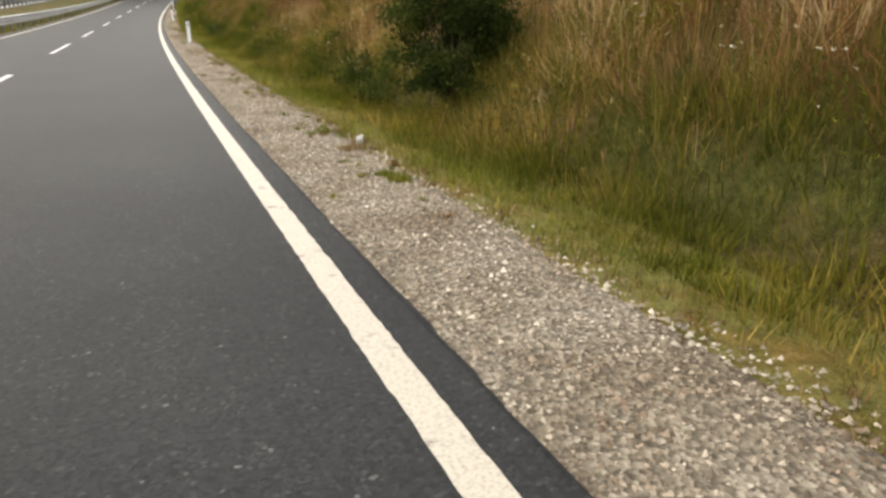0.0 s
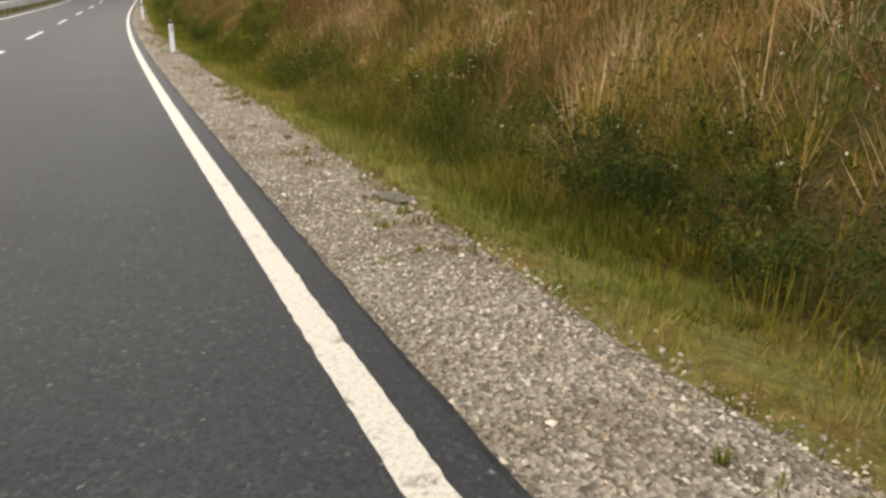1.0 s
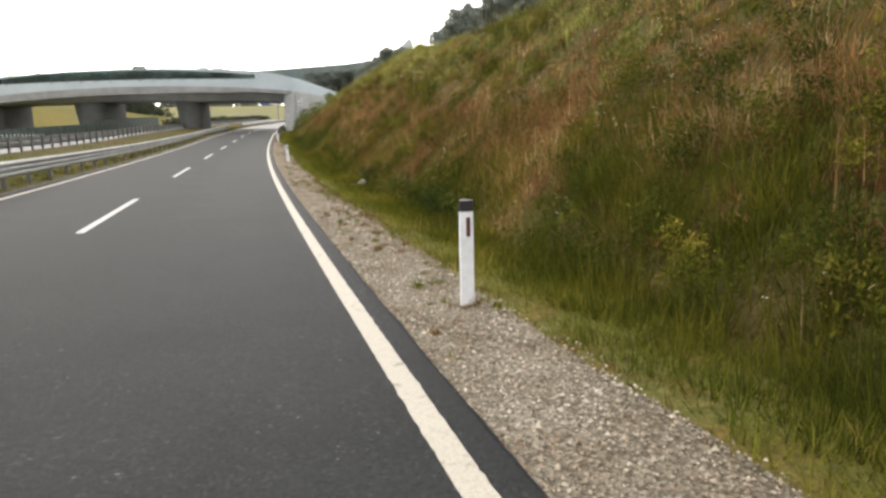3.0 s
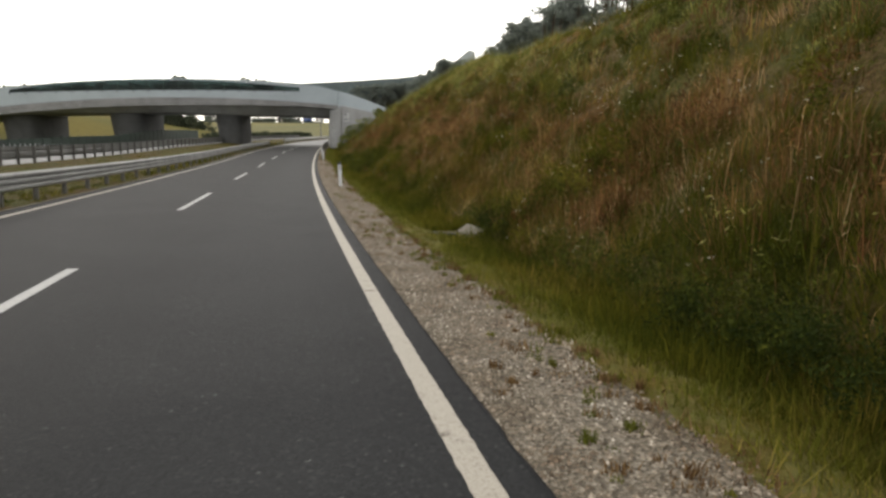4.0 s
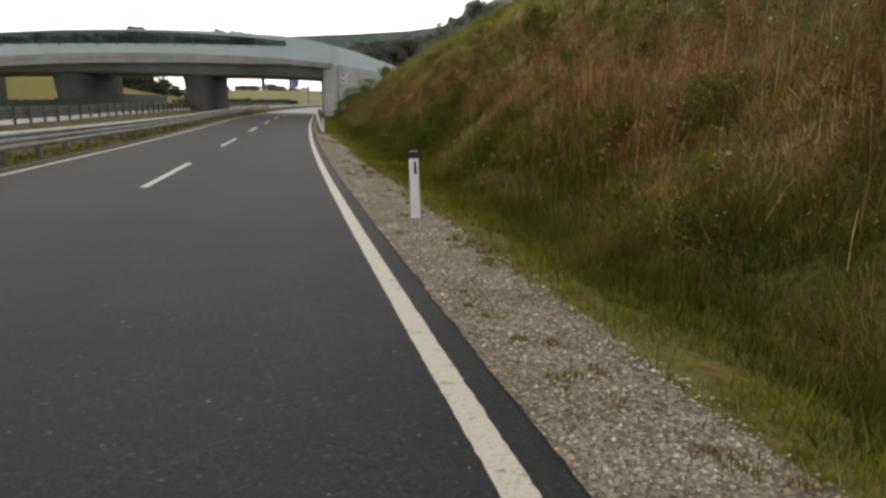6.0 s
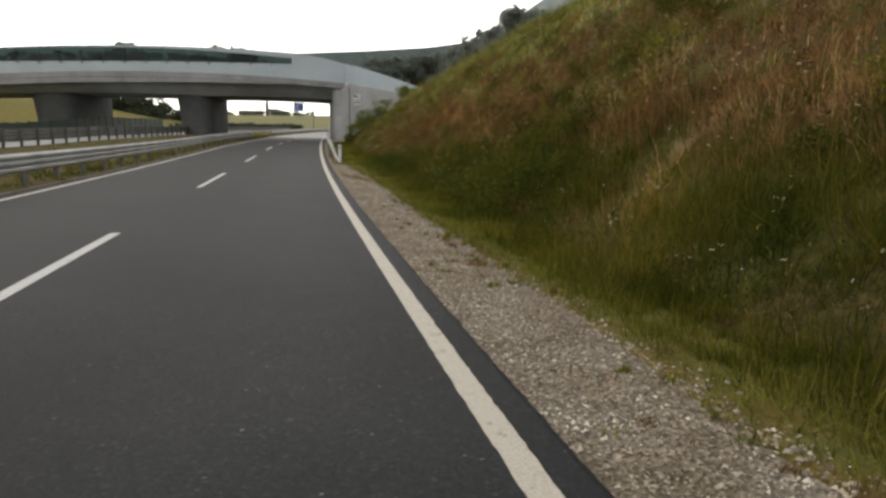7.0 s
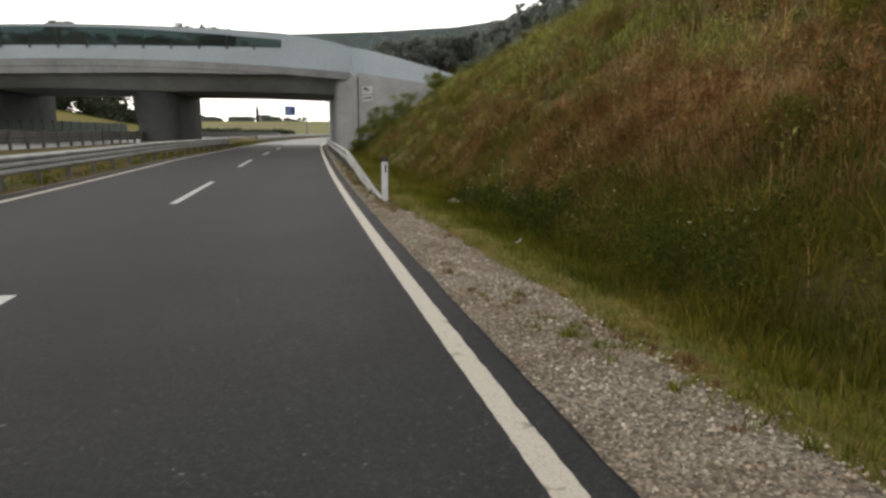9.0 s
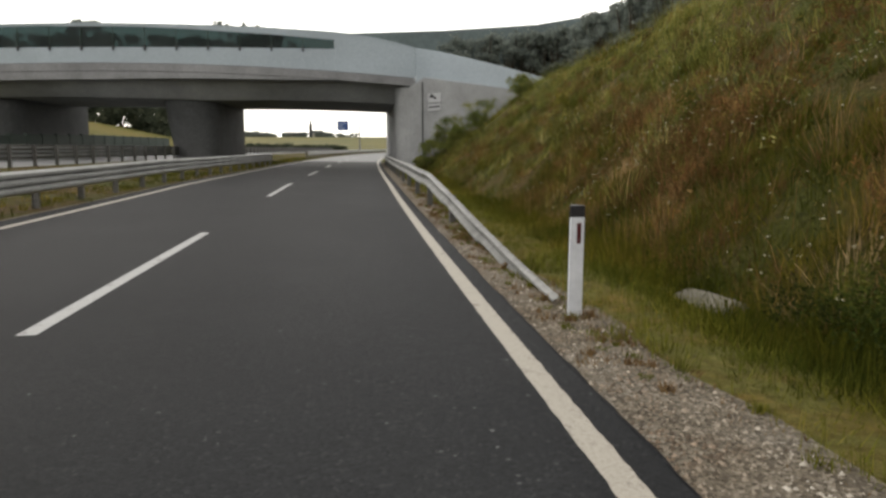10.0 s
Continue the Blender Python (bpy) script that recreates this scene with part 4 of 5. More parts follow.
# shrubs round the wing wall and on the bank above it
rngb = np.random.default_rng(5)
for i, (X, Y, dz, h, s) in enumerate(((10.2, 126.8, 0, 2.3, 1.3), (9.5, 128.2, 0, 1.7, 1.1), (13.6, 121.6, 0, 1.3, 1.2), (11.8, 124.2, 0, 1.7, 1.3), (9.0, 129.6, 0, 1.0, 0.7), (10.6, 124.5, 0, 1.3, 1.0))):
    u = X - float(edge_x(Y))
    tree(on_land(u, Y, dz), h, s * 0.95, 9000, 0.034, 40 + i, "shrub", "green shrub growing against the concrete wall", "shrub", FRESH, 0.08, 0.1, 14, "shrubs by the wing wall")
for i in range(84):
    t = 1.05 + (i + 0.5) / 84 * (len(BACK) - 3.0)
    k = int(t)
    p = Vector(BACK[k]).lerp(Vector(BACK[k + 1]), t - k)
    off = rngb.uniform(0.9, 3.6)
    way = Vector(BACK[k + 1]) - Vector(BACK[k])
    way = Vector((way.y, -way.x)).normalized()
    X, Y = p.x + way.x * off, p.y + way.y * off
    g = float(land(X - float(edge_x(Y)), Y))
    h = p.z - g - rngb.uniform(0.3, 0.9) - 0.15 * off
    if h < 0.6 or Y > 120 and X < 15.9 - (Y - 121.4) * 0.6335 + 0.9:
        continue
    tree(Vector((X, Y, g)), h, min(1.3, 0.5 + 0.25 * h), 1000, 0.128, 160 + i, "shrub", "dark shrub in front of the noise barrier", "shrub", HAZY_LEAF, 0.08, 0.2, 9, "shrubs before the noise barrier")

# shrubs growing on the deck behind the barrier, and a wood past its far end
for i, (X, top, r) in enumerate(((-14.0, 11.55, 1.2), (-13.0, 11.6, 1.2), (-3.7, 11.25, 1.1), (-2.5, 11.3, 1.1), (-1.4, 11.1, 1.0), (-0.4, 10.95, 0.9))):
    p = bridge_point(X, 1.6, 7.9 + deck_rise(X))
    tree(p, top - p.z, r, 1800, 0.10, 90 + i, "shrub", "dark shrub rising above the bridge's noise barrier", "shrub", HAZY_LEAF, 0.1, 0.35, 9, "shrubs on the deck")
for i in range(54):
    X = -36.0 + 0.726 * i + rngb.uniform(-0.25, 0.25)
    p = bridge_point(X, 1.25 + rngb.uniform(0.0, 0.5), 7.9 + deck_rise(X))
    tree(p, float(head_of(X)) - p.z - rngb.uniform(0.05, 0.4), rngb.uniform(0.8, 1.0), 800, 0.115, 300 + i, "shrub", "dark shrub seen through the bridge's tinted panes", "shrub", HAZY_LEAF, 0.1, 0.15, 16, "shrubs behind the panes")
for i, (X, Y, top, s) in enumerate(((-40, 160, 11.6, 2.6), (-44, 163, 12.0, 3.0), (-49, 158, 11.4, 3.0))):
    g = float(land(X - float(edge_x(Y)), Y))
    tree(Vector((X, Y, g)), top - g, s, 3000, 0.2, 95 + i, "tree", "leafy tree behind the far end of the bridge", "tree", HAZY_LEAF, 0.18, 0.35, 9, "trees past the bridge")


def far_wood(name, spots, seed, size, label, per=800, mat=DARK_LEAF):
    rng = np.random.default_rng(seed)
    cs, rs = [], []
    for X, Y, h, r in spots:
        g = float(land(X - float(edge_x(Y)), Y))
        for k in range(5):
            cs.append((X + rng.uniform(-r, r) * 0.7, Y + rng.uniform(-r, r) * 0.6, g + h * rng.uniform(-0.1, 0.7)))
            rs.append(r * rng.uniform(0.4, 0.7))
    V, F, _ = leaf_cloud(cs, rs, per * len(spots), size, seed, 1.0)
    tagged(raw_mesh(name, V, F, mat), label, "trees", kind="stuff")


far_wood("far_wood", [(x, 262 + rngb.uniform(-6, 10), rngb.uniform(5.5, 8.5), 4.5) for x in np.arange(-120, -27, 2.0)], 7, 0.52, "dark wood along the top of the far bank", 1000)
far_wood("far_hedge", [(float(edge_x(y)) - 26, y, 1.6, 1.1) for y in np.arange(185, 335, 2.4)], 17, 0.4, "low dark hedge along the far side of the motorway", 260)
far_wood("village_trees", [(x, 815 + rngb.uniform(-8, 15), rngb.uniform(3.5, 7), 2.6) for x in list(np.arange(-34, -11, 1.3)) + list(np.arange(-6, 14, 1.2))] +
         [(x, 812 + rngb.uniform(-8, 12), 7.5 - (x + 76) * 0.12 + rngb.uniform(-1, 1), 2.8) for x in np.arange(-80, -43, 1.6)] + [(x, 815, rngb.uniform(2.5, 4.5), 2.4) for x in (19, 22, 26, 31, 35)], 8, 0.8, "dark trees on the skyline round a village church", 450, HAZY_LEAF)


def church():
    g = float(land(-8.5 - float(edge_x(820.0)), 820.0))
    root = thing("church", "small village church with a pointed steeple on the skyline", "church", (-8.4, 820, g))
    bm = bmesh.new()
    box(bm, (-1.6, -1.6, -1), (1.6, 1.6, 8.6))
    part("tower", bm, CONCRETE_DARK, root)
    bm = bmesh.new()
    bmesh.ops.create_cone(bm, cap_ends=True, segments=8, radius1=2.0, radius2=0.05, depth=9.5, matrix=Matrix.Translation((0, 0, 13.3)))
    part("steeple", bm, SLATE, root)
    bm = bmesh.new()
    box(bm, (1.7, -3, -1), (12, 3, 3.6))
    part("nave", bm, STUCCO, root)
    bm = bmesh.new()
    vs = [bm.verts.new(v) for v in ((1.6, -3.3, 3.6), (12.2, -3.3, 3.6), (12.2, 3.3, 3.6), (1.6, 3.3, 3.6), (1.6, 0, 6.4), (12.2, 0, 6.4))]
    for f in ((0, 1, 5, 4), (2, 3, 4, 5), (0, 4, 3), (1, 2, 5), (0, 3, 2, 1)):
        bm.faces.new([vs[k] for k in f])
    part("roof", bm, SLATE, root)


church()


# ---- grasses ----
def blades(name, u, Y, height, width, lean, mat, seed, profile=(1.0, 0.75), knee=0.55, droop=0.35, dz=0.0, label="", category="grass"):
    """One thin bent blade for each place."""
    rng = np.random.default_rng(seed)
    n = len(u)
    root = np.stack([edge_x(Y) + u, Y, land(u, Y) - 0.03 + dz], 1)
    a = rng.uniform(0, 2 * np.pi, n)
    way = np.stack([np.cos(a), np.sin(a), 0 * a], 1)
    tilt = np.abs(rng.normal(0, lean, n))
    face = rng.uniform(0, 2 * np.pi, n)
    side = np.stack([np.cos(face), np.sin(face), 0 * a], 1) * (width / 2)[:, None]
    h = height[:, None]
    up = np.array([0, 0, 1.0])
    mid = root + h * knee * (up * np.cos(tilt)[:, None] + way * np.sin(tilt)[:, None])
    bent = tilt + droop * rng.uniform(0.3, 1.6, n)
    tip = mid + h * (1 - knee) * (up * np.cos(bent)[:, None] + way * np.sin(bent)[:, None])
    V = np.stack([root - side * profile[0], root + side * profile[0], mid + side * profile[1], mid - side * profile[1], tip], 1).reshape(-1, 3)
    base = np.arange(n)[:, None] * 5
    F = np.concatenate([base + [0, 1, 2], base + [0, 2, 3], base + [3, 2, 4]], 1).reshape(-1, 3)
    own = np.clip(0.5 + 0.4 * lumps(u * 2.3, Y * 2.0, 41) + 0.25 * lumps(u * 5, Y * 5, 42), 0, 1)
    return tagged(raw_mesh(name, V, F, mat, tuft=np.repeat(own, 5)), label, category, kind="stuff")


rngg = np.random.default_rng(17)


def scatter(n, u0, u1, y0, y1, power=1.0, clump=11, loose=0.10):
    """Places for blades, gathered in tussocks."""
    m = n // clump
    cu, cy = u0 + (u1 - u0) * rngg.uniform(0, 1, m) ** power, rngg.uniform(y0, y1, m)
    k = rngg.integers(0, m, n)
    return cu[k] + rngg.normal(0, loose, n), cy[k] + rngg.normal(0, loose, n)


def dryness(u, Y):
    """How dry the growth is there, 0 to 1: a withered belt half-way up, greener at the foot, over the top and in patches."""
    foot = 3.75 - 0.45 * smooth(26, 33, Y) * (1 - smooth(40, 50, Y)) + 0.75 * smooth(54, 60, Y) * (1 - smooth(75, 80, Y)) - 0.85 * smooth(79, 88, Y) * (1 - smooth(97, 102, Y)) + 0.25 * lumps(Y * 0.35, 0.3, 8)
    crest = 7.2 - 1.3 * smooth(28, 36, Y) * (1 - smooth(46, 54, Y)) - 1.2 * smooth(80, 92, Y) + 0.8 * lumps(Y * 0.21, 0.7, 5)
    belt = smooth(foot - 0.4, foot + 0.5, u) * (1 - 0.8 * smooth(crest - 0.8, crest + 0.9, u))
    return np.clip(belt * (1 - 0.75 * smooth(96, 104, Y)) * (0.72 + 0.28 * smooth(6, 18, Y)) * (0.66 - 0.10 * smooth(78, 86, Y) - 0.16 * (1 - smooth(24, 36, Y)) - 0.06 * smooth(52, 60, Y) + 0.55 * lumps(u * 0.5, Y * 0.30, 4) + 0.45 * lumps(u * 1.1, Y * 0.7, 9)), 0, 1)


def off_things(u, Y):
    """Keeps growth out of the bridge's walls and off the concrete slabs."""
    X = edge_x(Y) + u
    wing = (Y > 121.5) & (X > 14.9 - (Y - 122.6) * 0.56 - 0.3) & (X < 14.9 - (Y - 122.6) * 0.56 + 1.3)
    slab = (np.abs(Y - 37.55) < 0.66) & (u > 2.2) & (u < 3.05) | (np.abs(Y - 37.4) < 0.24) & (u > 1.5) & (u < 2.5) | (np.abs(Y - 88.1) < 0.4) & (u > 2.25) & (u < 2.7)
    under = (Y > 131) & (Y < 152) & (u > -7.3)
    return ~(wing | slab | under)


def grow(name, n, u0, u1, y0, y1, chance, h0, h1, width, lean, mat, seed, power=1.0, **more):
    u, Y = scatter(n, u0, u1, y0, y1, power)
    keep = (rngg.uniform(0, 1, n) < chance(u, Y)) & off_things(u, Y)
    u, Y = u[keep], Y[keep]
    h = rngg.uniform(h0, h1, len(u)) * (0.85 + 0.35 * waves(u * 0.8, Y * 0.7, 7)) * (0.6 + 0.4 * smooth(2.3, 3.6, u))
    w = width * rngg.uniform(0.6, 1.4, len(u)) * (1 + 0.06 * np.clip(u - 4, 0, 12))
    return blades(name, u, Y, h, w, lean, mat, seed, **more)


def stalks(n, seed):
    """Tall dry stems, each with a drooping head of seeds, gathered in loose stands."""
    rng = np.random.default_rng(seed)
    u, Y = scatter(n, 2.9, 15.5, -16, 128, 1.7, 9, 0.16)
    keep = (rngg.uniform(0, 1, n) < 0.04 + 0.96 * dryness(u + 0.1, Y) * (1 - 0.55 * smooth(56, 66, Y)) * (1 - 0.5 * smooth(78, 86, Y)) * (0.45 + 0.55 * smooth(22, 34, Y))) & off_things(u, Y)
    u, Y = u[keep], Y[keep]
    n = len(u)
    h = rng.uniform(0.42, 0.88, n) * np.clip(0.9 + 0.35 * lumps(u * 0.8, Y * 0.6, 7), 0.55, 1.3) * (0.75 + 0.25 * smooth(2.9, 3.6, u))
    w = 0.0042 * rng.uniform(0.6, 1.4, n) * (1 + 0.10 * np.clip(u - 4, 0, 10))
    a, face = rng.normal(0.5, 0.9, n), rng.uniform(0, 2 * np.pi, n)
    way = np.stack([np.cos(a), np.sin(a), 0 * a], 1)
    side = np.stack([np.cos(face), np.sin(face), 0 * a], 1) * w[:, None]
    root = np.stack([edge_x(Y) + u, Y, land(u, Y) - 0.03], 1)
    tilt = np.abs(rng.normal(0, 0.2, n))
    up = np.array([0, 0, 1.0])
    mid = root + 0.62 * h[:, None] * (up * np.cos(tilt)[:, None] + way * np.sin(tilt)[:, None])
    bent = tilt + rng.uniform(0.1, 0.5, n)
    tip = mid + 0.38 * h[:, None] * (up * np.cos(bent)[:, None] + way * np.sin(bent)[:, None])
    V = np.stack([root - side, root + side, mid + side * 0.7, mid - side * 0.7, tip], 1).reshape(-1, 3)
    base = np.arange(n)[:, None] * 5
    F = np.concatenate([base + [0, 1, 2], base + [0, 2, 3], base + [3, 2, 4]], 1).reshape(-1, 3)
    tagged(raw_mesh("dry_stalks", V, F, DRY, tuft=np.repeat(rng.uniform(0.25, 1, n), 5)), "tall dry tan grass stalks on the embankment", "grass", kind="stuff")
    down = bent + rng.uniform(0.2, 1.1, n)
    d = (up * np.cos(down)[:, None] + way * np.sin(down)[:, None]) * (rng.uniform(0.045, 0.10, n) * (1 + 0.05 * np.clip(u - 4, 0, 10)))[:, None]
    across = np.stack([-np.sin(face), np.cos(face), 0.3 + 0 * a], 1) * (rng.uniform(0.003, 0.0065, n) * (1 + 0.10 * np.clip(u - 4, 0, 10)))[:, None]
    V = np.stack([tip - d * 0.25, tip + d * 0.4 - across, tip + d, tip + d * 0.4 + across], 1).reshape(-1, 3)
    tagged(raw_mesh("seed_heads", V, np.arange(4 * n).reshape(-1, 4), HEADS), "pale feathery seed heads of the dry grass", "grass", kind="stuff")


stalks(58000, 1)
grow("green_grass", 46000, 2.15, 16.0, -16, 130, lambda u, Y: 0.95 - 0.75 * dryness(u, Y), 0.30, 0.66, 0.0085, 0.36, GREEN, 2, 1.9, label="tall green grass on the embankment", droop=0.8)
grow("withered_fringe", 60000, 0.7, 1.95, -16, 120, lambda u, Y: (1 - smooth(0.0, 0.32, np.abs(u - gravel_end(Y) + 0.10))) * np.clip(0.4 + 0.6 * smooth(-0.2, 0.4, waves(u * 0.6, Y * 0.9, 3)) + 0.4 * smooth(78, 82, Y), 0, 1), 0.06, 0.19, 0.010, 0.7, WITHERED, 31, dz=0.02, label="withered brown plants along the gravel's edge")
grow("median_grass", 38000, -14.0, -7.5, 0, 172, lambda u, Y: 0.35 + 0.65 * smooth(-10.5, -7.8, u), 0.16, 0.40, 0.026, 0.45, GREEN, 4, 0.5, label="dry grass of the median strip")


def sward(name, n, u0, u1, y0, y1, chance, h0, h1, width, mat, power, label, clump=40, reach=0.22, flat=0.9, low=0.45):
    """A dense sward of tussocks: plain tapering blades that lean outwards from the middle of each."""
    m = n // clump
    cu, cy = u0 + (u1 - u0) * rngg.uniform(0, 1, m) ** power, rngg.uniform(y0, y1, m)
    bare = np.exp(-((cu - 3.85) / 0.45) ** 2 - ((cy - 88.4) / 1.3) ** 2)
    keep = (rngg.uniform(0, 1, m) < chance(cu, cy) * (1 - 0.85 * bare)) & (cu > u0 + 0.28 * lumps(cy * 0.9, 0.2, 51) + 0.15 * lumps(cy * 2.9, 0.2, 52))
    cu, cy = cu[keep], cy[keep]
    m = len(cu)
    size = np.exp(rngg.normal(0, 0.38, m)) * np.clip(0.9 + 0.35 * lumps(cu * 0.7, cy * 0.5, 7), 0.5, 1.4)
    own = np.clip(rngg.uniform(0, 1, m) * 0.75 + 0.12 + 0.3 * lumps(cu * 0.9, cy * 0.7, 43) + 0.2 * (1 - smooth(8, 18, cy)), 0, 1)
    k = np.repeat(np.arange(m), clump)
    n = len(k)
    r, a = np.sqrt(rngg.uniform(0, 1, n)), rngg.uniform(0, 2 * np.pi, n)
    wide = reach * np.clip(size[k], 0.5, 1.6) * (1 + 0.05 * np.clip(cu[k] - 4, 0, 12))
    u, Y = cu[k] + np.cos(a) * r * wide, cy[k] + np.sin(a) * r * wide
    ok = off_things(u, Y) & (u > gravel_end(Y) - 0.12)
    u, Y, k, r, a = u[ok], Y[ok], k[ok], r[ok], a[ok]
    n = len(u)
    h = rngg.uniform(h0, h1, n) * np.clip(size[k], 0.45, 1.9) * (1 - 0.3 * r) * (low + (1 - low) * smooth(1.8, 3.0, u))
    w = width * rngg.uniform(0.6, 1.4, n) * (1 + 0.13 * np.clip(u - 4, 0, 12))
    t = np.abs(rngg.normal(0.12, 0.22, n) + flat * r ** 1.5)
    lean = a + rngg.normal(0, 0.5, n)
    b = lean + np.pi / 2 + rngg.normal(0, 0.6, n)
    root = np.stack([edge_x(Y) + u, Y, land(u, Y) - 0.02], 1)
    side = np.stack([np.cos(b), np.sin(b), 0 * b], 1) * (w / 2)[:, None]
    tip = root + np.stack([np.sin(t) * np.cos(lean), np.sin(t) * np.sin(lean), np.cos(t)], 1) * h[:, None]
    V = np.stack([root - side, root + side, tip], 1).reshape(-1, 3)
    tagged(raw_mesh(name, V, np.arange(3 * n).reshape(-1, 3), mat, tuft=np.repeat(own[k], 3)), label, "grass", kind="stuff")


# Far and upper slope, where the paler growth also paints in the haze.
far_end = lambda u, Y: np.maximum(smooth(35, 85, Y) * smooth(4.6, 7.4, u + 0.8 * lumps(u * 0.5, Y * 0.3, 12)), 0.75 * smooth(87, 97, Y) * smooth(2.7, 3.5, u))
sward("green_sward", 430000, 2.0, 16.5, -16, 132, lambda u, Y: (0.95 - 0.75 * dryness(u, Y)) * (1 - 0.6 * far_end(u, Y)), 0.16, 0.46, 0.0146, GREEN, 1.9, "dense green grass in tussocks on the embankment")
sward("dry_sward", 540000, 2.9, 16.0, -16, 132, lambda u, Y: (0.06 + 0.94 * dryness(u, Y)) * (1 - 0.35 * far_end(u, Y)), 0.18, 0.48, 0.0130, DRY, 1.6, "dense dry brown grass in tussocks on the embankment", reach=0.25)
sward("foot_grass", 290000, 2.6, 5.2, -13, 100, lambda u, Y: 1.0 - 0.85 * dryness(u, Y), 0.20, 0.52, 0.0125, GREEN, 1.1, "tall green grass along the foot of the slope")
sward("foot_straw", 260000, 3.0, 5.6, -13, 100, lambda u, Y: dryness(u, Y), 0.20, 0.50, 0.0120, DRY, 1.0, "tall withered grass low on the slope", reach=0.25)
sward("olive_sward", 310000, 3.0, 18.0, -10, 134, lambda u, Y: np.maximum(far_end(u, Y), smooth(6.0, 8.0, u + 0.8 * lumps(u * 0.5, Y * 0.3, 12))) * (0.75 + 0.5 * lumps(u * 0.3, Y * 0.2, 6)), 0.18, 0.5, 0.020, OLIVE, 1.1, "yellow-green grass over the top of the embankment", reach=0.30)
sward("verge_grass", 310000, 1.0, 2.8, -18, 131, lambda u, Y: smooth(-0.25, 0.0, u - gravel_end(Y)), 0.06, 0.19, 0.0100, VERGE, 0.9, "short yellow-green grass along the verge", 26, 0.17, 1.1, 1.0)


sward("verge_tufts", 95000, 1.7, 2.8, 22, 102, lambda u, Y: np.clip(0.25 + 0.9 * lumps(u * 1.3, Y * 0.55, 61) + 0.5 * (u - 2.2), 0, 1), 0.13, 0.34, 0.011, GREEN, 0.8, "tufts of longer green grass in the verge", low=0.85)


# gravel: loose stones on the shoulder
def gravel(n, seed):
    rng = np.random.default_rng(seed)
    u = rng.uniform(0.36, 1.75, n)
    Y = rng.uniform(-13, 108, n)
    fringe = rng.uniform(0, 1, n) < 1 - smooth(-0.16, 0.12, u - gravel_end(Y)) ** 0.6
    u, Y = u[fringe], Y[fringe]
    n = len(u)
    size = rng.lognormal(math.log(0.0097), 0.46, n).clip(0.004, 0.021)
    octa = np.array([[1, 0, -0.2], [-0.5, 0.87, -0.2], [-0.5, -0.87, -0.2], [0.1, 0, 0.72]], float)
    tri = np.array([[0, 1, 3], [1, 2, 3], [2, 0, 3]])
    V = octa[None] * (1 + 0.35 * rng.uniform(-1, 1, (n, 4, 3))) + 0.25 * rng.uniform(-1, 1, (n, 4, 3))
    a = rng.uniform(0, 2 * np.pi, n)
    c, s = np.cos(a)[:, None], np.sin(a)[:, None]
    V = np.stack([V[..., 0] * c - V[..., 1] * s, V[..., 0] * s + V[..., 1] * c, V[..., 2]], -1) * size[:, None, None]
    at = np.stack([edge_x(Y) + u, Y, np.where(u < np.minimum(gravel_end(Y), 1.45), road_z(Y) + CROSS * np.clip(u, -9, 1.5) - 0.035, land(u, Y)) + size * 0.25], 1)
    V = (V + at[:, None]).reshape(-1, 3)
    F = (np.arange(n)[:, None, None] * 4 + tri).reshape(-1, 3)
    tagged(raw_mesh("gravel", V, F, STONES), "loose pale grey crushed stones on the shoulder", "gravel", kind="stuff")


gravel(165000, 6)


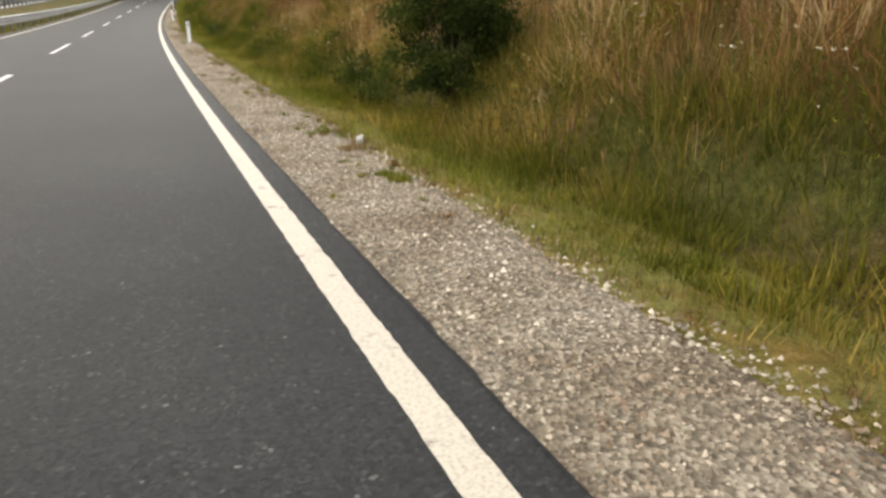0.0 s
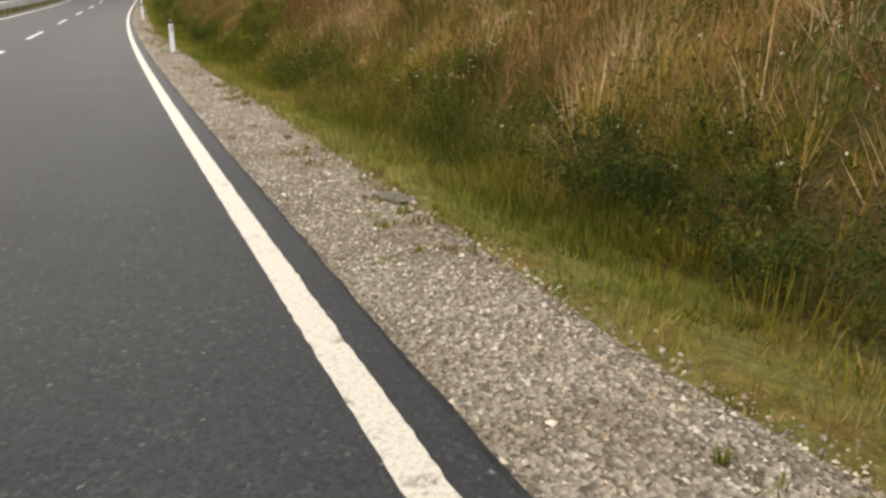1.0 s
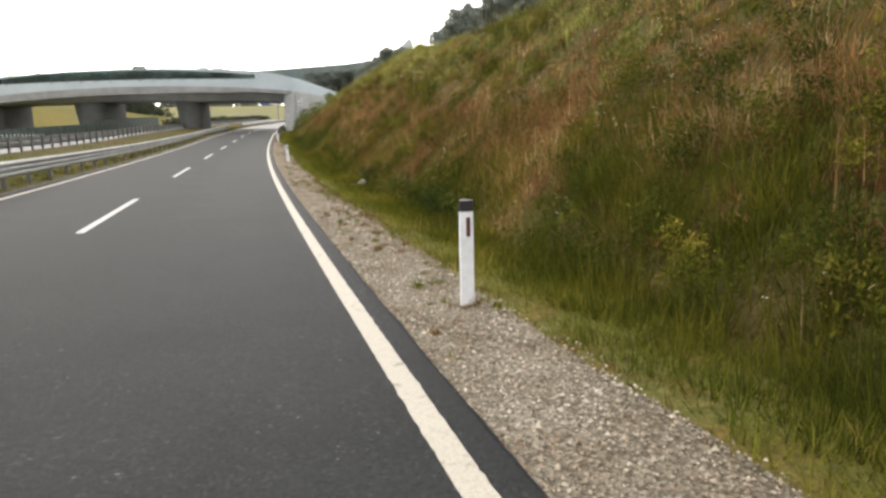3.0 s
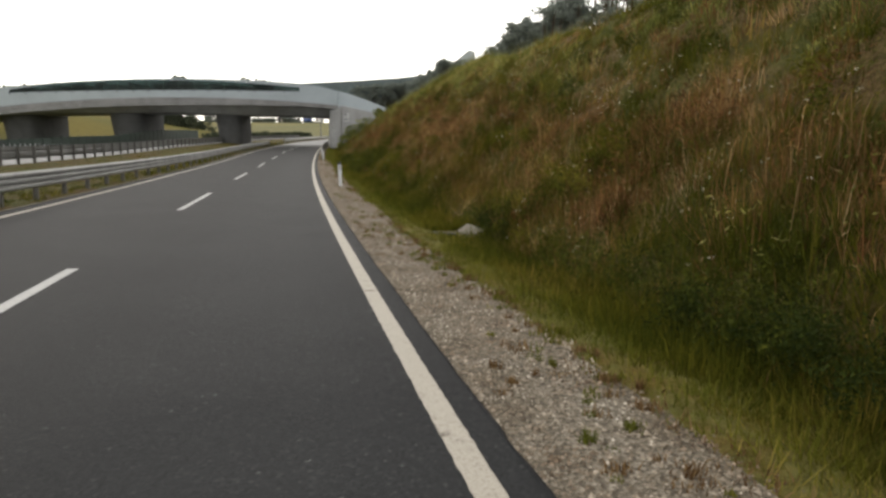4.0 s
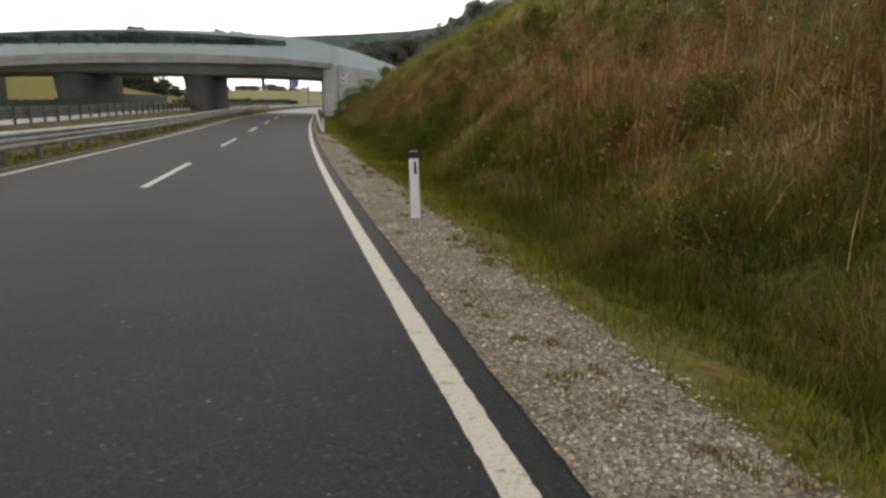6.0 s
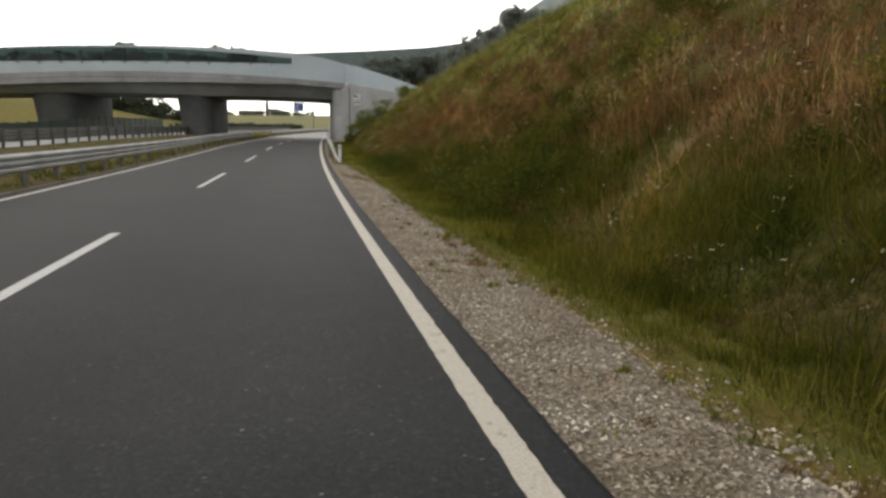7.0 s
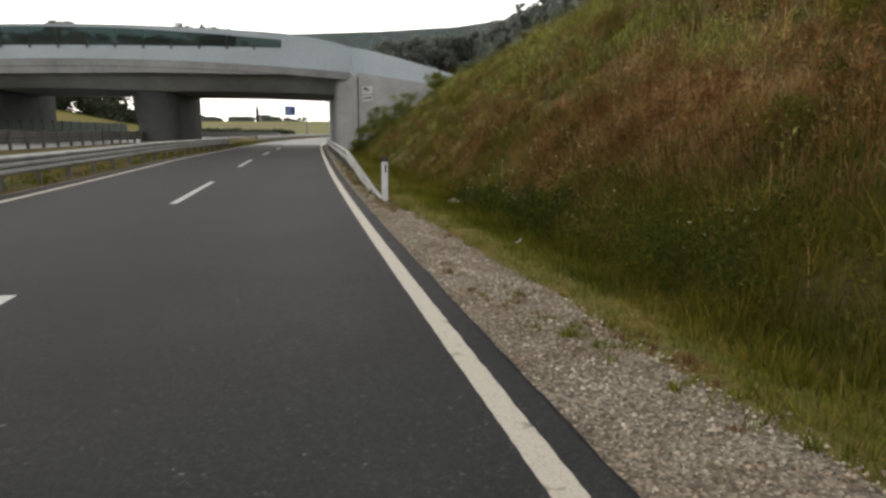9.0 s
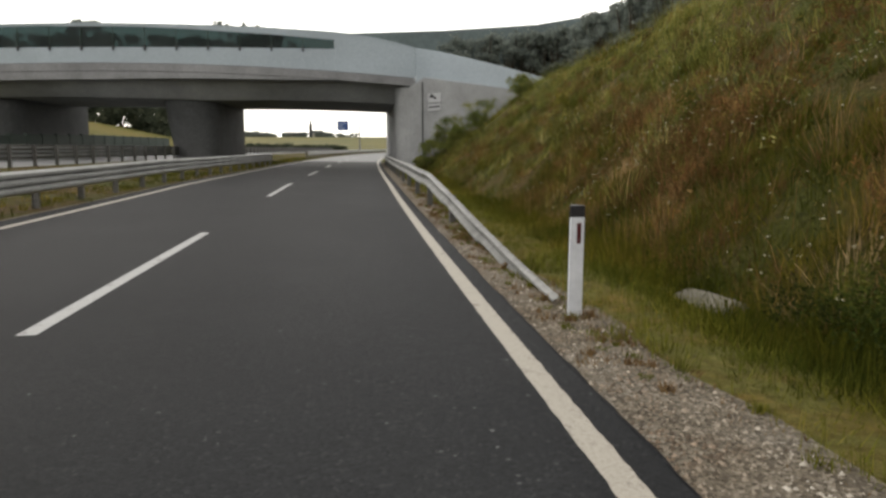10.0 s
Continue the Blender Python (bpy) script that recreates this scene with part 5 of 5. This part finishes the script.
def weeds(seed):
    """Small tufts rooted in the gravel, some green and some withered."""
    rng = np.random.default_rng(seed)
    for name, mat, count, text in (("weed_tufts", VERGE, 1300, "small green weed tufts growing through the gravel"), ("withered_tufts", WITHERED, 1000, "small withered brown tufts in the gravel")):
        Y0 = rng.uniform(-12, 108, count)
        u0 = 0.5 + (gravel_end(Y0) - 0.45) * rng.uniform(0, 1, count) ** 0.6
        keep = rng.uniform(0, 1, count) < 0.35 + 0.8 * lumps(u0 * 1.5, Y0 * 0.5, seed)
        u0, Y0 = u0[keep], Y0[keep]
        if mat is VERGE:
            u0, Y0 = np.append(u0, [1.19, 1.22, 1.25, 1.16, 1.3] * 2 + [0.9, 1.05, 0.9, 0.78, 0.92]), np.append(Y0, [-7.2, -7.4, -7.45, -7.15, -7.3] * 2 + [52.9, 52.95, 53.0, 87.0, 87.05])
            u0, Y0 = np.append(u0, rng.uniform(0.52, 0.95, 46)), np.append(Y0, rng.uniform(88.2, 98, 46))
        else:
            u0, Y0 = np.append(u0, [1.0, 1.06, 1.14, 1.2, 0.75, 0.9, 0.97]), np.append(Y0, [19.85, 19.9, 19.9, 19.95, 86.95, 87.0, 87.1])
            u0, Y0 = np.append(u0, rng.uniform(0.48, 0.95, 60)), np.append(Y0, rng.uniform(88, 100, 60))
        k = np.repeat(np.arange(len(u0)), rng.integers(12, 60, len(u0)))
        r = rng.uniform(0.012, 0.06, len(u0))[k]
        tall = rng.uniform(0.02, 0.085, len(u0))[k]
        u, Y = u0[k] + rng.normal(0, 1, len(k)) * r, Y0[k] + rng.normal(0, 1, len(k)) * r
        ok = u > 0.42
        u, Y, h = u[ok], Y[ok], tall[ok] * rng.uniform(0.5, 1.2, ok.sum())
        n = len(u)
        root = np.stack([edge_x(Y) + u, Y, road_z(Y) + CROSS * np.clip(u, -9, 1.5) - 0.045], 1)
        a, b, t = rng.uniform(0, 6.28, n), rng.uniform(0, 6.28, n), np.abs(rng.normal(0, 0.7, n))
        side = np.stack([np.cos(b), np.sin(b), 0 * b], 1) * 0.006
        tip = root + np.stack([np.sin(t) * np.cos(a), np.sin(t) * np.sin(a), np.cos(t)], 1) * h[:, None] + [0, 0, 0.015]
        V = np.stack([root - side, root + side, tip], 1).reshape(-1, 3)
        tagged(raw_mesh(name, V, np.arange(3 * n).reshape(-1, 3), mat, tuft=np.repeat(rng.uniform(0.1, 0.9, n), 3)), text, "weeds", kind="stuff")


weeds(9)


def clumps(name, spots, per, reach, r0, r1, leaves, size, slim, mat, seed, label):
    """Low rounded plants, each a few tufts of small leaves."""
    rng = np.random.default_rng(seed)
    cs, rs = [], []
    for u, Y in spots:
        for k in range(per):
            a, b = u + rng.normal(0, reach), Y + rng.normal(0, reach * 1.5)
            if a < 2.3 or not bool(off_things(a, b)):
                continue
            r = rng.uniform(r0, r1)
            cs.append(on_land(a, b, r * 0.8 + 0.10))
            rs.append(r)
    V, F, own = leaf_cloud(cs, rs, leaves, size, seed, 1.1, slim)
    tagged(raw_mesh(name, V, F, mat, tuft=own), label, "weeds", kind="stuff")


def herbs(seed):
    """Leafy weeds along the foot of the slope and up it, withered ones between them."""
    rng = np.random.default_rng(seed)
    foot = [(2.6, 22.6), (3.1, 14.2), (2.9, 21.3), (3.0, 22.7), (2.8, 32.2), (2.9, 28.8), (2.7, 40.8), (3.4, 64.6), (2.9, 58.6), (2.95, 84.8), (4.5, 80.5), (2.9, 82.0), (3.1, 79.2), (2.9, 88.0), (2.9, 0.9), (3.1, -0.3), (2.95, 9.8), (2.85, 0.3), (2.9, -0.6), (3.0, 1.4), (2.85, 2.1), (3.3, 0.6), (3.2, -1.2)] * 2 + [(2.5 + 0.75 * rng.uniform(), 81.5 + 8 * rng.uniform()) for k in range(26)]
    for k in range(1150):
        u, Y = 2.75 + 2.8 * rng.uniform() ** 1.4, rng.uniform(-14, 128)
        if rng.uniform() < (0.45 + 0.7 * float(lumps(u * 0.7, Y * 0.3, 21))) * (0.8 if 24 < Y < 54 else 1.0):
            foot.append((u, Y))
    shrubs = [(2.75, 27.4), (2.95, 28.3), (2.6, 26.7), (2.9, 29.2), (3.0, 27.9), (2.85, -1.6), (2.95, -1.2), (2.8, -1.9), (2.85, 0.5), (3.1, -0.2), (3.0, 0.9), (3.1, 1.5), (2.9, -0.7), (2.95, 36.2), (3.12, 36.3), (2.86, 36.0), (2.75, 83.2), (2.9, 83.7), (2.8, 84.5), (2.95, 85.3), (2.75, 85.9), (3.0, 86.6), (3.2, 84.9), (3.1, 83.0), (3.25, 86.1)]
    clumps("low_shrubs", shrubs, 5, 0.20, 0.14, 0.34, 32000, 0.02, 0.40, BUSH_LEAF, seed + 7, "low dark green shrubs at the foot of the slope")
    clumps("leafy_weeds", foot, 4, 0.24, 0.12, 0.40, 60000, 0.030, 0.20, FOOT_LEAF, seed, "dark green leafy weeds along the foot of the slope")
    thick = []
    for k in range(390):
        y = rng.choice((rng.uniform(26, 36), rng.uniform(63, 83), rng.uniform(63, 83), rng.uniform(63, 83), rng.uniform(63, 83), rng.uniform(63, 83), rng.uniform(8, 16)))
        u = 2.55 + 1.15 * rng.uniform() ** 1.4
        if rng.uniform() < 0.5 + 0.9 * float(lumps(u * 0.6, y * 0.45, 31)):
            thick.append((u, y))
    clumps("thicket", thick, 4, 0.20, 0.14, 0.42, 46000, 0.030, 0.22, FOOT_LEAF, seed + 9, "dense dark green thicket at the foot of the slope")
    up, dead, pale = [], [], []
    for k in range(2400):
        u, Y = 3.6 + 13.5 * rng.uniform() ** 1.2, rng.uniform(-14, 128)
        d = float(dryness(u, Y))
        r = rng.uniform()
        if r < 0.30 * (1.1 - d) + 0.04 * float(smooth(50, 70, Y)) + 0.16 * float(smooth(78, 86, Y)):
            up.append((u, Y))
        elif r < 0.22 + 0.45 * d * (1 - 0.6 * float(smooth(8, 12, u))):
            dead.append((u, Y))
        elif r > 0.93 - 0.25 * float(smooth(55, 95, Y)) * float(smooth(4.5, 8, u)) - 0.2 * float(smooth(6, 10, u)):
            pale.append((u, Y))
    for k in range(220):
        u, Y = rng.uniform(4.3, 8.6), rng.uniform(64, 96)
        if float(lumps(u * 0.5, Y * 0.35, 47)) > 0.1:
            dead.append((u, Y))
    round_plants, dull_plants = [], []
    for k in range(860):
        u, Y = 2.9 + 5.8 * rng.uniform() ** 1.3, rng.uniform(1, 114)
        if float(lumps(u * 0.6, Y * 0.4, 71)) > -0.2 and (Y < 81 or u > 3.5):
            (round_plants if rng.uniform() < 0.6 - 0.45 * float(smooth(78, 83, Y)) + 0.25 * float(lumps(u * 0.3, Y * 0.2, 72)) else dull_plants).append((u, Y))
    clumps("bushy_plants", round_plants, 1, 0.1, 0.20, 0.42, 110000, 0.030, 0.34, LEAF, seed + 4, "rounded green plants on the slope")
    clumps("brown_plants", dull_plants, 1, 0.1, 0.16, 0.32, 50000, 0.026, 0.2, BROWN_WEED, seed + 5, "rounded withered brown plants on the slope")
    clumps("slope_weeds", up, 4, 0.28, 0.14, 0.40, 58000, 0.032, 0.18, LEAF, seed + 1, "green leafy weeds in clumps on the embankment")
    clumps("withered_weeds", dead, 4, 0.30, 0.14, 0.40, 62000, 0.06, 0.09, BROWN_WEED, seed + 2, "withered reddish-brown weeds on the embankment")
    clumps("olive_weeds", pale, 4, 0.35, 0.16, 0.48, 56000, 0.036, 0.2, OLIVE, seed + 3, "yellow-green bushy weeds on the embankment")


herbs(10)


def blossom(name, count, spread, seed, label, mat, u1=11.0, crowd=()):
    """Small flower heads above the grass, in loose drifts; each head is a few petals."""
    rng = np.random.default_rng(seed)
    u, Y = 3.0 + u1 * rng.uniform(0, 1, count) ** 1.3, rng.uniform(-12, 118, count)
    keep = rng.uniform(0, 1, count) < np.clip(0.35 + 0.9 * lumps(u * 0.45, Y * 0.3, seed), 0.03, 1)
    u, Y = u[keep], Y[keep]
    for cu, cy, n in crowd:
        u, Y = np.append(u, rng.normal(cu, 0.45, n)), np.append(Y, rng.normal(cy, 1.1, n))
    k = np.repeat(np.arange(len(u)), rng.integers(1, 5, len(u)))
    au, ay = u[k] + rng.normal(0, spread, len(k)), Y[k] + rng.normal(0, spread, len(k))
    c = np.stack([edge_x(ay) + au, ay, land(au, ay) + rng.uniform(0.3, 0.62, len(k))], 1)
    j = np.repeat(np.arange(len(c)), rng.integers(3, 8, len(c)))
    p = c[j] + rng.normal(0, 1, (len(j), 3)) * [0.014, 0.014, 0.006]
    a = rng.normal(size=(len(j), 3)) * [1, 1, 0.5]
    a *= (rng.uniform(0.006, 0.013, len(j)) / np.linalg.norm(a, axis=1))[:, None]
    b = np.cross(a, rng.normal(size=a.shape))
    b *= (rng.uniform(0.005, 0.010, len(j)) / np.linalg.norm(b, axis=1))[:, None]
    V = np.stack([p - a, p + b, p + a, p - b], 1).reshape(-1, 3)
    tagged(raw_mesh(name, V, np.arange(len(V)).reshape(-1, 4), mat), label, "flowers", kind="stuff")


blossom("white_flowers", 2300, 0.16, 12, "small white flower heads scattered over the embankment", PETAL, 9.5, ((8.0, 50, 60), (7.6, 56, 50), (5.6, 36.5, 30), (3.9, 93, 25), (4.3, -8.5, 16), (4.2, 12, 25), (3.5, 86, 18), (3.45, 83.8, 10), (3.6, 82.2, 8), (5.2, 88.5, 12)))
blossom("yellow_flowers", 420, 0.2, 15, "small yellow flower heads scattered over the embankment", YELLOW_PETAL)


# ---- small things ----
def concrete_slab(name, u, Y, width, depth, thick, tilt, turn, label, seed, mat=SLAB, sunk=0.04, round_off=0.004):
    rng = np.random.default_rng(seed)
    bm = bmesh.new()
    bmesh.ops.create_grid(bm, x_segments=8, y_segments=6, size=0.5)
    for v in bm.verts:
        edge = max(abs(v.co.x), abs(v.co.y)) > 0.49
        v.co.x, v.co.y = v.co.x * width + (rng.normal(0, 0.006) if edge else 0), v.co.y * depth + (rng.normal(0, 0.006) if edge else 0)
        v.co.z = rng.normal(0, 0.0015) - round_off * (4 * (v.co.x / width) ** 2 * 0.5 + 4 * (v.co.y / depth) ** 4)
    made = bmesh.ops.extrude_face_region(bm, geom=bm.faces[:])
    for v in [g for g in made["geom"] if isinstance(g, bmesh.types.BMVert)]:
        v.co.z -= thick
    ob = part(name, bm, mat, flat=round_off < 0.02)
    ob.matrix_basis = Matrix.Translation(on_land(u, Y, sunk)) @ Matrix.Rotation(radians(turn), 4, "Z") @ Matrix.Rotation(radians(tilt), 4, "Y")
    return tagged(ob, label, "slab")


concrete_slab("concrete_slab", 2.68, 37.5, 0.62, 1.25, 0.07, -36, 4, "weathered concrete drain slab at the foot of the slope", 1, SANDSTONE, -0.015)
concrete_slab("concrete_slab", 2.0, 37.4, 1.0, 0.35, 0.10, 3, 0, "narrow concrete drain channel through the verge", 2, SLAB, 0.0)
concrete_slab("stone_plate", 1.33, 0.95, 0.22, 0.34, 0.05, 3, 20, "small flat stone plate at the edge of the gravel", 5)
concrete_slab("concrete_slab", 2.45, 88.1, 0.5, 1.0, 0.12, -30, 4, "rounded concrete slab lying in the grass", 3, SANDSTONE, 0.015, 0.08)


def litter():
    bm = bmesh.new()
    bmesh.ops.create_icosphere(bm, subdivisions=4, radius=0.039)
    for v in bm.verts:
        n = noise.noise(v.co * 38) * 0.045 + noise.noise(v.co * 90) * 0.012
        v.co = Vector((v.co.x * 0.62, v.co.y * 0.5, v.co.z * 1.15)) + v.co.normalized() * n + Vector((v.co.z * 0.35, 0, 0))
    ob = part("litter", bm, WHITE)
    ob.location = on_land(1.45, -5.42, 0.048)
    tagged(ob, "crumpled white plastic litter at the edge of the gravel", "litter")


litter()


def paper_strip():
    """A curled white scrap in the verge."""
    bm = bmesh.new()
    rows = []
    for k in range(9):
        t = k / 8
        x, z = 0.085 * t, 0.02 + 0.045 * t ** 2.2
        rows.append([bm.verts.new((x, y, z + dz)) for y, dz in ((-0.011, 0.0), (0.011, 0.004), (0.011, 0.007), (-0.011, 0.003))])
    for a, b in zip(rows, rows[1:]):
        for k in range(4):
            bm.faces.new((a[k], a[(k + 1) % 4], b[(k + 1) % 4], b[k]))
    bm.faces.new(rows[0])
    bm.faces.new(rows[-1])
    ob = part("paper_scrap", bm, CONCRETE)
    ob.location = on_land(1.84, 80.6, 0.07)
    tagged(ob, "curled white scrap lying in the verge grass", "litter")


paper_strip()
